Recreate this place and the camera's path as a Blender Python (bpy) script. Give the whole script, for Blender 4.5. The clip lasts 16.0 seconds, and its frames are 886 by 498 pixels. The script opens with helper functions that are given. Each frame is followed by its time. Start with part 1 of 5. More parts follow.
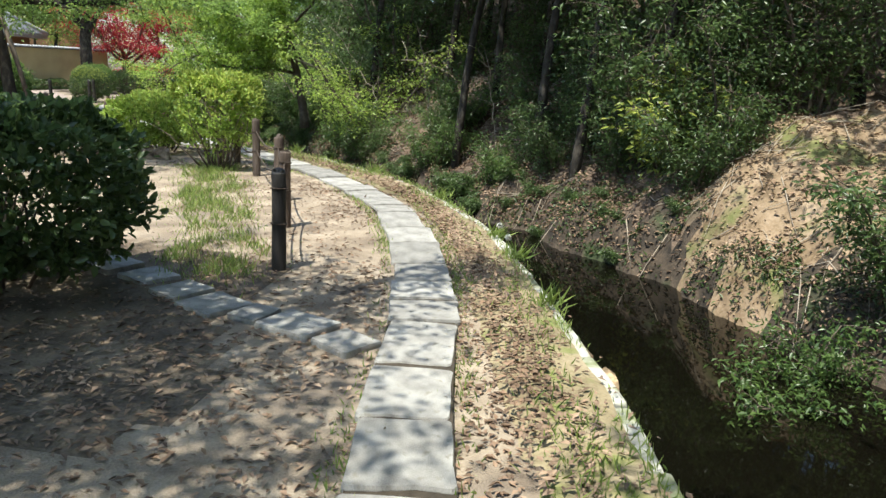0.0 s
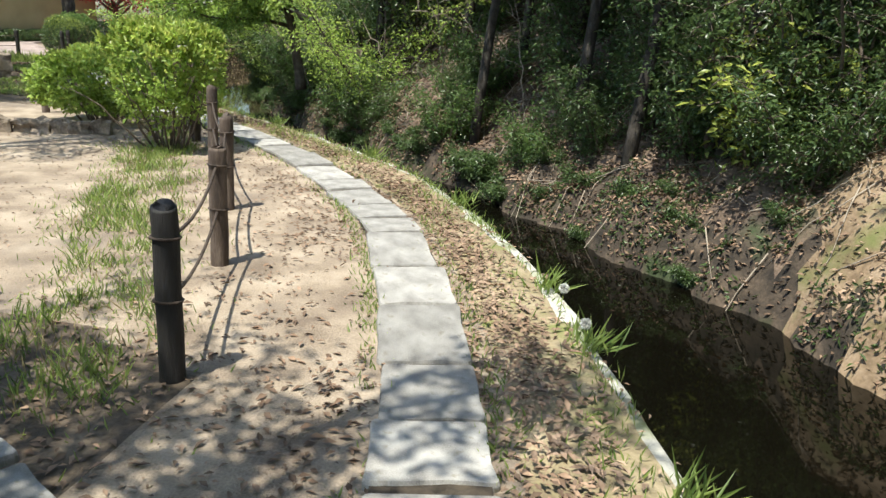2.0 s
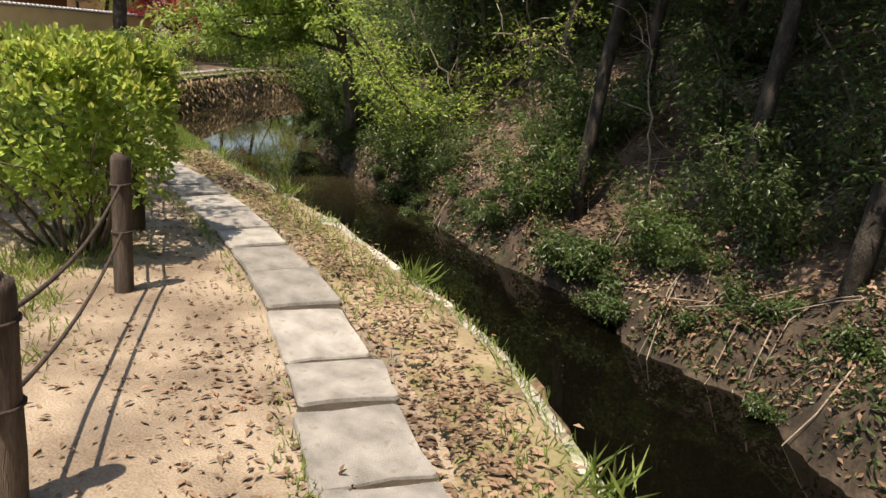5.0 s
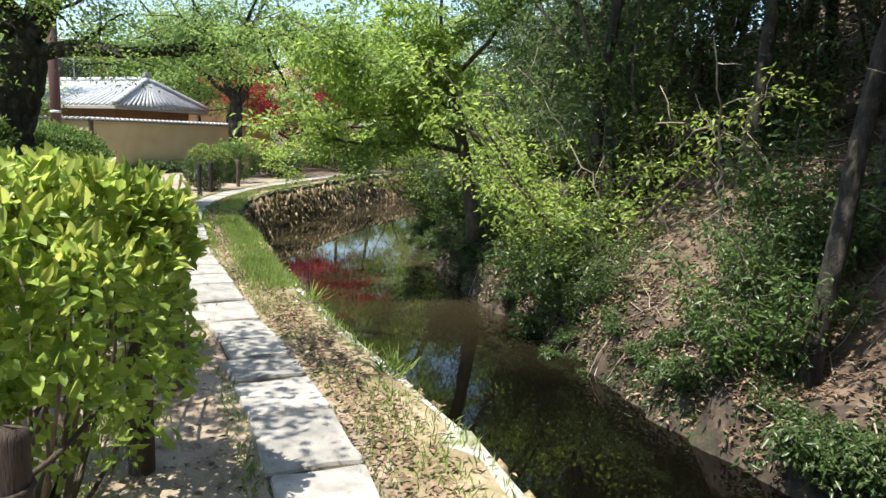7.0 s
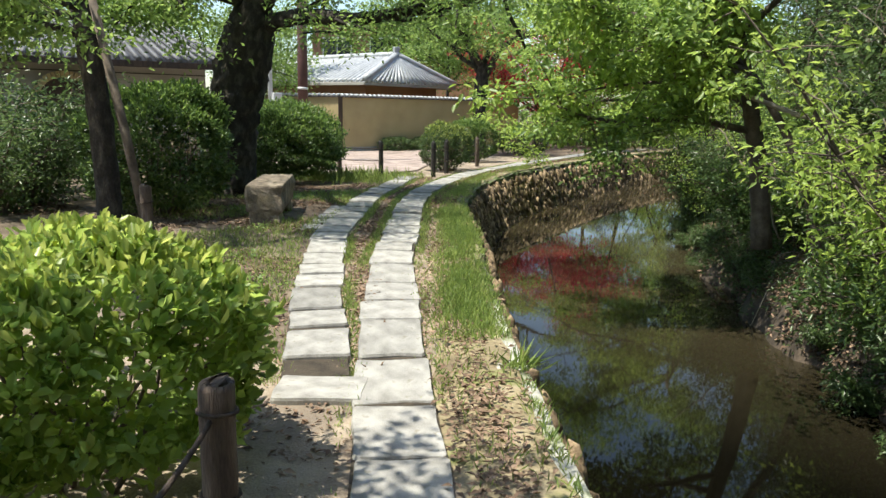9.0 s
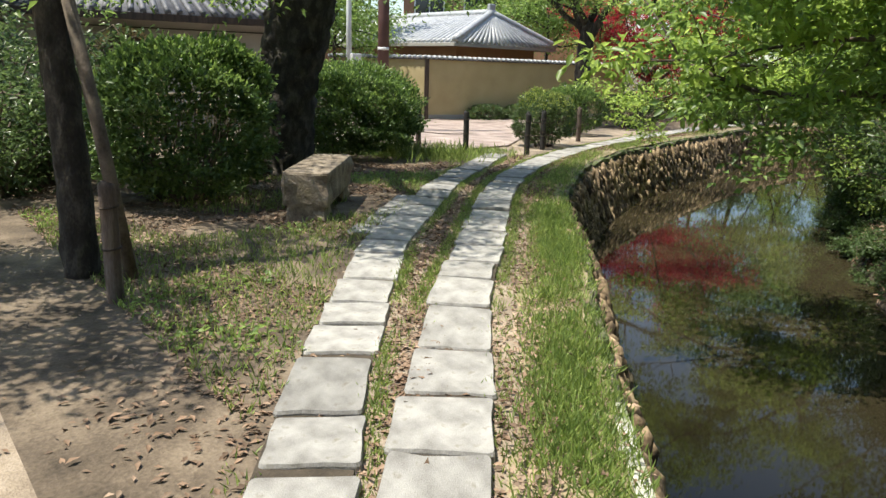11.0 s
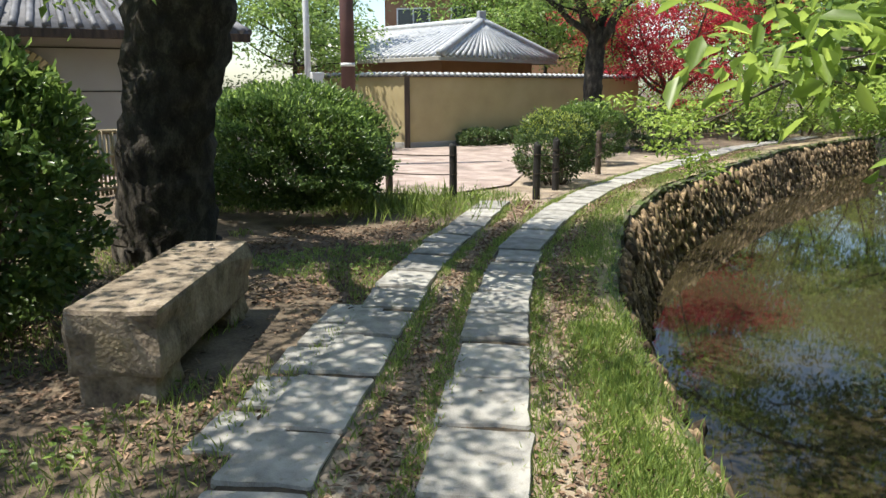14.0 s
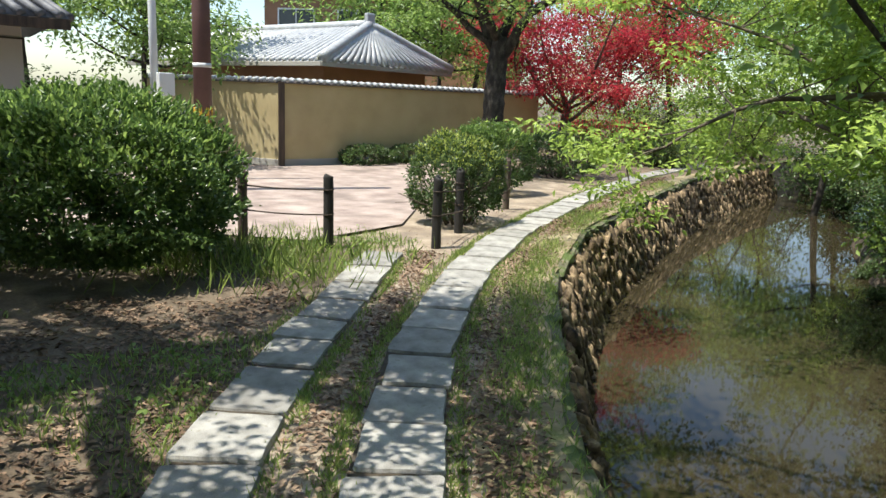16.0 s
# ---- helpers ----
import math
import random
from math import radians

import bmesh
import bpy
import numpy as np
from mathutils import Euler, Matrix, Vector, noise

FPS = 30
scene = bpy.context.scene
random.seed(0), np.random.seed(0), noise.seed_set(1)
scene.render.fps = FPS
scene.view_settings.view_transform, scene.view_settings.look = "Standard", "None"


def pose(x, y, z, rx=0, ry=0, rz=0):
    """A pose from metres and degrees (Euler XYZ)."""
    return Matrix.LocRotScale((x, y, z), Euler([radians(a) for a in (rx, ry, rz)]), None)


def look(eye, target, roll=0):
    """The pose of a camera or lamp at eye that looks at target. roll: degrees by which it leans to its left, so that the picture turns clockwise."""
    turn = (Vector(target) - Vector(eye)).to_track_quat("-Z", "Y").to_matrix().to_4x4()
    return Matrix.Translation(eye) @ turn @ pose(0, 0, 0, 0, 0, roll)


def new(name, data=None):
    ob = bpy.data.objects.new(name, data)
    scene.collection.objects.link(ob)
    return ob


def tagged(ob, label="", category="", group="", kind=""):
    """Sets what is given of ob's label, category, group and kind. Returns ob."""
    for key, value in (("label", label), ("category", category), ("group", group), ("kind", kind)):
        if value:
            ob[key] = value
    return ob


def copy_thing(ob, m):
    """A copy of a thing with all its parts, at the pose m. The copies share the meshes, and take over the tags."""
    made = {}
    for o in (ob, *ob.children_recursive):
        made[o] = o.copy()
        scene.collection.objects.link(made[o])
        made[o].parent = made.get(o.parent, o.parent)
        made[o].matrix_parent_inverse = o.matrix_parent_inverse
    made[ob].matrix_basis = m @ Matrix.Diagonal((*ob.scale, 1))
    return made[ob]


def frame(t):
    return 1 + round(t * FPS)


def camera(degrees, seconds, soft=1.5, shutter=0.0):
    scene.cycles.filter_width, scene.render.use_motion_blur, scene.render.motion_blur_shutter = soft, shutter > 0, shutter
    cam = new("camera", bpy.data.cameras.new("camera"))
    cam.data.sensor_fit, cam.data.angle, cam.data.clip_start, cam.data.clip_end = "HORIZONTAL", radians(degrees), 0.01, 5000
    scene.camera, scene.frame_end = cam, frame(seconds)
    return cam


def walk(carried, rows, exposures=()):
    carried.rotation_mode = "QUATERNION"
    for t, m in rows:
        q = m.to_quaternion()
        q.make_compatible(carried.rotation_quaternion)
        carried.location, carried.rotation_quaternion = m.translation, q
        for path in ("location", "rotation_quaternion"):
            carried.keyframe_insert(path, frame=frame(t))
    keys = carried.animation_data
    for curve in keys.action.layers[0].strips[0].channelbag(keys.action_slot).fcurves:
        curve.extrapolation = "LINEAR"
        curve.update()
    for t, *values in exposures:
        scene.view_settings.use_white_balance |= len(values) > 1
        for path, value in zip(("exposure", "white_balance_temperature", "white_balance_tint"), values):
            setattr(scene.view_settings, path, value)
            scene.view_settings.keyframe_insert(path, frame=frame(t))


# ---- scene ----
cam = camera(61.7, 16.0)
PATH = [
    (0, (2.471, -3.688, 1.562), (2.135, -1.771, 1.1), 2.4),
    (0.5, (2.305, -3.023, 1.548), (1.884, -1.127, 1.07), 3.9),
    (1, (2.137, -2.338, 1.539), (1.732, -0.445, 1.037), 5.2),
    (1.5, (2.046, -1.671, 1.541), (1.687, 0.214, 0.977), 5.0),
    (2, (1.898, -0.992, 1.535), (1.543, 0.891, 0.963), 3.1),
    (2.5, (1.809, -0.222, 1.513), (1.44, 1.677, 1.006), 2.1),
    (3, (1.642, 0.4, 1.529), (1.238, 2.304, 1.067), 3.3),
    (3.2, (1.597, 0.62, 1.535), (1.155, 2.518, 1.086), 3.1),
    (5.3, (0.716, 3.305, 1.512), (0.152, 5.151, 0.989), 4.5),
    (5.5, (0.608, 3.556, 1.5), (-0.005, 5.402, 1.036), 4.2),
    (6, (0.277, 4.18, 1.519), (-0.439, 6.021, 1.201), 3.5),
    (6.5, (-0.067, 4.734, 1.508), (-0.831, 6.561, 1.227), 1.5),
    (7, (-0.38, 5.307, 1.534), (-1.228, 7.095, 1.247), 1.6),
    (7.5, (-0.651, 5.862, 1.546), (-1.597, 7.599, 1.246), 2.5),
    (8, (-0.929, 6.447, 1.568), (-2.068, 8.056, 1.229), 4.3),
    (8.5, (-1.307, 6.957, 1.57), (-2.583, 8.448, 1.181), 3.3),
    (9, (-1.717, 7.516, 1.564), (-3.097, 8.916, 1.194), 1.1),
    (9.5, (-2.195, 8.013, 1.561), (-3.666, 9.324, 1.225), 1.9),
    (9.7, (-2.4, 8.234, 1.51), (-3.894, 9.514, 1.151), 1.9),
    (11.8, (-4.247, 9.917, 1.618), (-5.762, 11.125, 1.123), 1.4),
    (12, (-4.464, 10.12, 1.584), (-5.962, 11.347, 1.086), 1.4),
    (12.5, (-4.998, 10.618, 1.571), (-6.476, 11.874, 1.084), 1.7),
    (13, (-5.523, 11.059, 1.564), (-7.005, 12.306, 1.067), 1.5),
    (13.5, (-6.077, 11.513, 1.579), (-7.582, 12.746, 1.114), 0.9),
    (14, (-6.584, 11.97, 1.589), (-8.113, 13.189, 1.168), -0.1),
    (14.5, (-7.092, 12.466, 1.618), (-8.624, 13.694, 1.241), 0.4),
    (15, (-7.591, 12.903, 1.641), (-9.088, 14.188, 1.312), 0.6),
    (15.5, (-8.052, 13.296, 1.662), (-9.468, 14.671, 1.337), 2.1),
    (16, (-8.524, 13.736, 1.662), (-9.851, 15.18, 1.271), 2.3),
]
EXPOSURES = [(0.0, 0.78, 6300, 3), (3.2, 0.65, 6500, 8), (4.5, 0.4, 7500, 14), (5.5, 0.4, 7600, 14), (6.5, 0.95, 6500, 8), (8.0, 0.88, 6400, 6), (9.0, 0.72, 6500, 4), (9.7, 0.6, 6500, 4), (12.0, 0.7, 6600, 7), (14.0, 0.72, 6500, 6), (16.0, 0.7, 6400, 5)]
walk(cam, [(t, look(eye, target, roll)) for t, eye, target, roll in PATH], EXPOSURES)

# ---- light: a high spring sun from the south-west, clear sky ----
SUN_FROM = Vector((-0.34, -0.74, 2.0)).normalized()
world = bpy.data.worlds.new("sky")
scene.world = world
world.use_nodes = True
sky = world.node_tree.nodes.new("ShaderNodeTexSky")
sky.sky_type, sky.sun_disc = "NISHITA", False
sky.sun_elevation = math.asin(SUN_FROM.z)
sky.sun_rotation = math.atan2(SUN_FROM.x, SUN_FROM.y)
background = world.node_tree.nodes["Background"]
background.inputs[1].default_value = 0.15
world.node_tree.links.new(sky.outputs[0], background.inputs[0])
sun = new("sun", bpy.data.lights.new("sun", "SUN"))
sun.data.energy, sun.data.angle, sun.data.color = 5.0, radians(0.53), (1.0, 0.93, 0.82)
sun.matrix_world = look(SUN_FROM * 50, (0, 0, 0))


# ---- materials ----
def shader(name, colours, scale=4.0, rough=0.8, bump=0.3, fine=60.0, metallic=0.0, blotches=None, per_object=0.0, per_island=0.0, coords="Object", stretch=(1, 1, 1)):
    """A procedural surface: two scales of noise between the given colours, optional blotches, and fine relief."""
    m = bpy.data.materials.new(name)
    m.use_nodes = True
    n, l = m.node_tree.nodes, m.node_tree.links
    b = n["Principled BSDF"]
    tc = n.new("ShaderNodeTexCoord")
    mp = n.new("ShaderNodeMapping")
    mp.inputs["Scale"].default_value = stretch
    l.new(tc.outputs[coords], mp.inputs[0])
    a, f = n.new("ShaderNodeTexNoise"), n.new("ShaderNodeTexNoise")
    a.inputs["Scale"].default_value, a.inputs["Detail"].default_value = scale, 6
    f.inputs["Scale"].default_value, f.inputs["Detail"].default_value = fine, 3
    for t in (a, f):
        l.new(mp.outputs[0], t.inputs["Vector"])
    mixed = n.new("ShaderNodeMath")
    mixed.operation = "MULTIPLY_ADD"
    mixed.inputs[1].default_value = 0.45
    l.new(f.outputs["Fac"], mixed.inputs[0])
    off = n.new("ShaderNodeMath")
    off.operation = "MULTIPLY_ADD"
    off.inputs[1].default_value, off.inputs[2].default_value = 1.2, -0.32
    l.new(a.outputs["Fac"], off.inputs[0])
    l.new(off.outputs[0], mixed.inputs[2])
    ramp = n.new("ShaderNodeValToRGB")
    while len(ramp.color_ramp.elements) < len(colours):
        ramp.color_ramp.elements.new(0.5)
    for i, (e, c) in enumerate(zip(ramp.color_ramp.elements, colours)):
        e.position, e.color = 0.25 + 0.5 * i / max(1, len(colours) - 1), (*c, 1)
    l.new(mixed.outputs[0], ramp.inputs[0])
    out = ramp.outputs[0]
    if blotches:
        s = n.new("ShaderNodeTexNoise")
        s.inputs["Scale"].default_value, s.inputs["Detail"].default_value = blotches[0], 5
        l.new(mp.outputs[0], s.inputs["Vector"])
        sr = n.new("ShaderNodeValToRGB")
        sr.color_ramp.elements[0].position, sr.color_ramp.elements[1].position = blotches[1], blotches[1] + 0.12
        l.new(s.outputs["Fac"], sr.inputs[0])
        mix = n.new("ShaderNodeMix")
        mix.data_type = "RGBA"
        l.new(sr.outputs[0], mix.inputs[0])
        l.new(out, mix.inputs[6])
        mix.inputs[7].default_value = (*blotches[2], 1)
        out = mix.outputs[2]
    if per_object or per_island:
        src = n.new("ShaderNodeObjectInfo" if per_object else "ShaderNodeNewGeometry")
        amount = per_object or per_island
        hsv = n.new("ShaderNodeHueSaturation")
        v = n.new("ShaderNodeMapRange")
        v.inputs[3].default_value, v.inputs[4].default_value = 1 - amount, 1 + amount
        l.new(src.outputs["Random" if per_object else "Random Per Island"], v.inputs[0])
        l.new(v.outputs[0], hsv.inputs["Value"])
        l.new(out, hsv.inputs["Color"])
        out = hsv.outputs[0]
    l.new(out, b.inputs["Base Color"])
    b.inputs["Roughness"].default_value, b.inputs["Metallic"].default_value = rough, metallic
    bp = n.new("ShaderNodeBump")
    bp.inputs["Strength"].default_value, bp.inputs["Distance"].default_value = bump, 0.02
    l.new(mixed.outputs[0], bp.inputs["Height"])
    l.new(bp.outputs[0], b.inputs["Normal"])
    return m


def leafy(name, dark, light, glow=0.4, rough=0.4):
    """Leaves: a colour of its own for each leaf, part of the light passes through."""
    m = bpy.data.materials.new(name)
    m.use_nodes = True
    n, l = m.node_tree.nodes, m.node_tree.links
    b = n["Principled BSDF"]
    g = n.new("ShaderNodeNewGeometry")
    r = n.new("ShaderNodeValToRGB")
    r.color_ramp.elements[0].color, r.color_ramp.elements[1].color = (*dark, 1), (*light, 1)
    l.new(g.outputs["Random Per Island"], r.inputs[0])
    l.new(r.outputs[0], b.inputs["Base Color"])
    b.inputs["Roughness"].default_value = rough
    t = n.new("ShaderNodeBsdfTranslucent")
    h = n.new("ShaderNodeHueSaturation")
    h.inputs["Value"].default_value, h.inputs["Hue"].default_value = 1.9, 0.485
    l.new(r.outputs[0], h.inputs["Color"])
    l.new(h.outputs[0], t.inputs["Color"])
    mix = n.new("ShaderNodeMixShader")
    mix.inputs[0].default_value = glow
    l.new(b.outputs[0], mix.inputs[1])
    l.new(t.outputs[0], mix.inputs[2])
    l.new(mix.outputs[0], n["Material Output"].inputs["Surface"])
    return m


M_DIRT = shader("sandy_earth", [(0.16, 0.12, 0.088), (0.29, 0.23, 0.17), (0.42, 0.345, 0.265)], 2.6, 0.95, 1.0, 85, blotches=(1.1, 0.55, (0.20, 0.16, 0.125)))
M_LITTER = shader("leaf_litter_earth", [(0.045, 0.031, 0.022), (0.115, 0.08, 0.056), (0.23, 0.165, 0.12)], 2.2, 0.95, 1.0, 38, blotches=(0.7, 0.58, (0.06, 0.07, 0.03)))
M_BANK = shader("eroded_bank_earth", [(0.12, 0.08, 0.045), (0.24, 0.17, 0.105), (0.33, 0.245, 0.165)], 3.0, 0.95, 1.0, 26, blotches=(1.6, 0.56, (0.14, 0.15, 0.05)))
# earth with the shade under bushes painted in, also used for the far ground
M_SHADY = shader("shaded_humus_earth", [(0.05, 0.037, 0.025), (0.12, 0.09, 0.063), (0.22, 0.17, 0.12)], 2.4, 0.95, 1.0, 45, blotches=(1.3, 0.60, (0.24, 0.185, 0.13)))
# foot of the far bank: its shade painted as near-black earth, with mossy patches
M_BANK_SHADE = shader("shaded_mossy_bank_earth", [(0.018, 0.014, 0.010), (0.05, 0.037, 0.026), (0.11, 0.08, 0.056)], 4.0, 0.9, 1.0, 30, blotches=(1.8, 0.55, (0.035, 0.05, 0.018)))
M_BED = shader("silty_canal_bed", [(0.07, 0.055, 0.03), (0.13, 0.10, 0.055), (0.19, 0.15, 0.085)], 0.8, 0.9, 0.4, 14)
M_SLAB = shader("worn_granite_slab", [(0.17, 0.16, 0.148), (0.29, 0.278, 0.26), (0.40, 0.385, 0.36)], 3.0, 0.85, 0.5, 75, blotches=(6.5, 0.60, (0.22, 0.20, 0.165)), per_object=0.22)
M_KERB = shader("mossy_kerb_stone", [(0.24, 0.23, 0.20), (0.42, 0.41, 0.36), (0.55, 0.53, 0.47)], 5.0, 0.85, 0.5, 90, blotches=(2.6, 0.57, (0.15, 0.18, 0.06)), per_object=0.15)
M_MOSS_KERB = shader("dark_mossy_coping", [(0.05, 0.05, 0.03), (0.12, 0.115, 0.07), (0.22, 0.20, 0.14)], 5.0, 0.9, 0.7, 70, blotches=(3.0, 0.52, (0.07, 0.10, 0.025)), per_object=0.2)
M_ASHLAR = shader("weathered_wall_stone", [(0.03, 0.021, 0.013), (0.17, 0.12, 0.07), (0.46, 0.34, 0.21)], 6.0, 0.9, 0.9, 40, blotches=(2.0, 0.6, (0.045, 0.05, 0.03)), per_object=0.5)
M_MORTAR = shader("dark_wall_joint", [(0.025, 0.023, 0.018), (0.06, 0.053, 0.042)], 6.0, 0.95, 0.5)
M_POST = shader("weathered_post_wood", [(0.045, 0.032, 0.026), (0.10, 0.072, 0.056), (0.19, 0.15, 0.125)], 6.0, 0.85, 0.7, 70, stretch=(3, 3, 0.35), per_object=0.25)
M_ROPE = shader("dark_hemp_rope", [(0.03, 0.022, 0.018), (0.085, 0.06, 0.045)], 30.0, 0.9, 0.6, 200)
M_BARK = shader("furrowed_cherry_bark", [(0.012, 0.010, 0.008), (0.034, 0.028, 0.022), (0.095, 0.08, 0.066)], 5.5, 0.92, 1.0, 40, stretch=(1.6, 1.6, 0.9), blotches=(4.5, 0.68, (0.10, 0.105, 0.085)))
M_TWIG = shader("grey_twig_bark", [(0.06, 0.045, 0.035), (0.17, 0.135, 0.105)], 8.0, 0.9, 0.5, 60)
M_PALE = shader("pale_dead_branch", [(0.22, 0.18, 0.14), (0.42, 0.36, 0.29)], 6.0, 0.9, 0.5, 60)
M_BENCH = shader("rough_bench_stone", [(0.09, 0.07, 0.052), (0.22, 0.175, 0.13), (0.36, 0.30, 0.235)], 6.0, 0.9, 1.0, 45, blotches=(3.0, 0.6, (0.20, 0.16, 0.10)))
M_PLASTER = shader("ochre_plaster", [(0.40, 0.32, 0.17), (0.46, 0.37, 0.20), (0.50, 0.41, 0.23)], 1.2, 0.9, 0.15, 80, blotches=(0.6, 0.66, (0.34, 0.27, 0.15)))
M_GREYWALL = shader("grey_rendered_wall", [(0.33, 0.31, 0.28), (0.40, 0.38, 0.35)], 1.0, 0.9, 0.2, 60)
M_BROWNWALL = shader("brown_house_wall", [(0.24, 0.13, 0.075), (0.32, 0.18, 0.105)], 1.5, 0.85, 0.3, 40)
M_TIMBER = shader("dark_timber", [(0.03, 0.02, 0.014), (0.085, 0.055, 0.038)], 5.0, 0.75, 0.4, 60, stretch=(3, 3, 0.3))
M_TILE = shader("grey_glazed_tile", [(0.34, 0.35, 0.37), (0.48, 0.49, 0.51)], 6.0, 0.32, 0.2, 50, per_object=0.12)
M_SLATE = shader("dark_slate_roof", [(0.07, 0.07, 0.08), (0.15, 0.15, 0.165)], 4.0, 0.6, 0.3, 50, per_object=0.12)
M_GLASSY = shader("dark_window_glass", [(0.02, 0.025, 0.03), (0.04, 0.045, 0.05)], 1.0, 0.08, 0.0)
M_WHITE = shader("white_painted_metal", [(0.62, 0.63, 0.63), (0.74, 0.75, 0.75)], 3.0, 0.45, 0.1)
M_POLE = shader("rust_brown_pole_paint", [(0.085, 0.04, 0.035), (0.135, 0.065, 0.055)], 3.0, 0.55, 0.1)
M_YELLOW = shader("yellow_band_paint", [(0.62, 0.36, 0.03), (0.72, 0.44, 0.05)], 5.0, 0.5, 0.1)
M_BAMBOO = shader("aged_bamboo", [(0.20, 0.155, 0.09), (0.36, 0.29, 0.18)], 5.0, 0.6, 0.3, 40, per_object=0.2)
# lane: the dappled tree shade is painted as a darker tone and broad blotches
M_ROAD = shader("pinkish_asphalt", [(0.22, 0.165, 0.145), (0.33, 0.26, 0.23), (0.44, 0.36, 0.32)], 2.2, 0.9, 0.8, 70, blotches=(0.9, 0.55, (0.19, 0.15, 0.13)))
M_BRICK = shader("yellowish_arch_brick", [(0.42, 0.33, 0.17), (0.55, 0.45, 0.26)], 5.0, 0.8, 0.3, 40, per_object=0.15)
M_FALLEN = shader("fallen_leaf", [(0.085, 0.05, 0.03), (0.20, 0.13, 0.085), (0.34, 0.245, 0.175)], 1.0, 0.85, 0.2, 20, per_island=0.45)
M_SEED = shader("white_seed_head", [(0.6, 0.6, 0.56), (0.75, 0.75, 0.7)], 30.0, 0.9, 0.2)

L_BUSH = leafy("clipped_bush_leaf", (0.04, 0.08, 0.024), (0.12, 0.19, 0.055), 0.42, 0.33)
L_DARK = leafy("dark_evergreen_leaf", (0.034, 0.062, 0.022), (0.105, 0.165, 0.055), 0.40, 0.34)
L_FRESH = leafy("fresh_spring_leaf", (0.085, 0.155, 0.035), (0.22, 0.32, 0.085), 0.48, 0.4)
L_MAPLE = leafy("bright_maple_leaf", (0.13, 0.21, 0.04), (0.32, 0.43, 0.10), 0.52, 0.4)
L_LIME = leafy("yellow_green_leaf", (0.20, 0.265, 0.05), (0.40, 0.45, 0.12), 0.48, 0.35)
L_RED = leafy("red_maple_leaf", (0.16, 0.014, 0.012), (0.42, 0.045, 0.035), 0.5, 0.5)
L_AZALEA = leafy("crimson_azalea_petal", (0.5, 0.02, 0.06), (0.7, 0.05, 0.09), 0.3, 0.5)
L_GRASS = leafy("grass_blade", (0.10, 0.165, 0.04), (0.30, 0.38, 0.11), 0.45, 0.5)
L_DRY = leafy("dry_grass_blade", (0.18, 0.15, 0.07), (0.34, 0.28, 0.15), 0.3, 0.7)

m = bpy.data.materials.new("murky_canal_water")
m.use_nodes = True
_n, _l = m.node_tree.nodes, m.node_tree.links
_b = _n["Principled BSDF"]
_s = _n.new("ShaderNodeTexNoise")
_s.inputs["Scale"].default_value, _s.inputs["Detail"].default_value = 0.5, 4
_r = _n.new("ShaderNodeValToRGB")
_r.color_ramp.elements[0].position, _r.color_ramp.elements[1].position = 0.35, 0.65
# near-black base: the first reach's shade and dark mirrored woods put into the colour
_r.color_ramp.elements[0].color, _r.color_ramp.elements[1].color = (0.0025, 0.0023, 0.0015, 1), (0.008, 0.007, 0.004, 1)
_l.new(_s.outputs["Fac"], _r.inputs[0])
_c = _n.new("ShaderNodeTexCoord")
_x = _n.new("ShaderNodeSeparateXYZ")
_l.new(_c.outputs["Object"], _x.inputs[0])
# browner base past y 13: silt, plus a lift for the dim sky reflection
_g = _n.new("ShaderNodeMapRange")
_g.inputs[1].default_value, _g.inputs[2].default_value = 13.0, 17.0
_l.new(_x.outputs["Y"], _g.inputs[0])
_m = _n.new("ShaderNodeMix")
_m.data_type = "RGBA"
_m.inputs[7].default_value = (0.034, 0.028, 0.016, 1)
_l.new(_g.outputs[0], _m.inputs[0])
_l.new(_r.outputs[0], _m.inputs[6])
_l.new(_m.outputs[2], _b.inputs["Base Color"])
_b.inputs["Roughness"].default_value = 0.03
_b.inputs["IOR"].default_value = 1.33
_w = _n.new("ShaderNodeTexNoise")
_w.inputs["Scale"].default_value, _w.inputs["Detail"].default_value = 5.0, 3
_t = _n.new("ShaderNodeTexCoord")
_l.new(_t.outputs["Object"], _w.inputs["Vector"])
_p = _n.new("ShaderNodeBump")
_p.inputs["Strength"].default_value, _p.inputs["Distance"].default_value = 0.035, 0.008
_l.new(_w.outputs["Fac"], _p.inputs["Height"])
_l.new(_p.outputs[0], _b.inputs["Normal"])
M_WATER = m

# ---- helpers for shapes ----
rng = np.random.default_rng(7)


def mesh_of(name, verts, faces, mat, smooth=False):
    me = bpy.data.meshes.new(name)
    verts, faces = np.asarray(verts, float), np.asarray(faces, int)
    k = faces.shape[1]
    me.vertices.add(len(verts))
    me.vertices.foreach_set("co", verts.ravel())
    me.loops.add(faces.size)
    me.loops.foreach_set("vertex_index", faces.ravel())
    me.polygons.add(len(faces))
    me.polygons.foreach_set("loop_start", np.arange(len(faces)) * k)
    me.polygons.foreach_set("loop_total", np.full(len(faces), k))
    me.update(calc_edges=True)
    if smooth:
        me.polygons.foreach_set("use_smooth", np.ones(len(faces), bool))
    for one in mat if isinstance(mat, (list, tuple)) else [mat]:
        me.materials.append(one)
    return me


def part(name, me, parent=None, label="", m=None):
    ob = new(name, me)
    if m is not None:
        ob.matrix_basis = m
    ob.parent = parent
    return tagged(ob, label)


def thing(name, label, category, group="", at=None, kind=""):
    ob = new(name)
    ob.empty_display_size = 0.1
    if at is not None:
        ob.matrix_basis = at if isinstance(at, Matrix) else Matrix.Translation(at)
    return tagged(ob, label, category, group, kind)


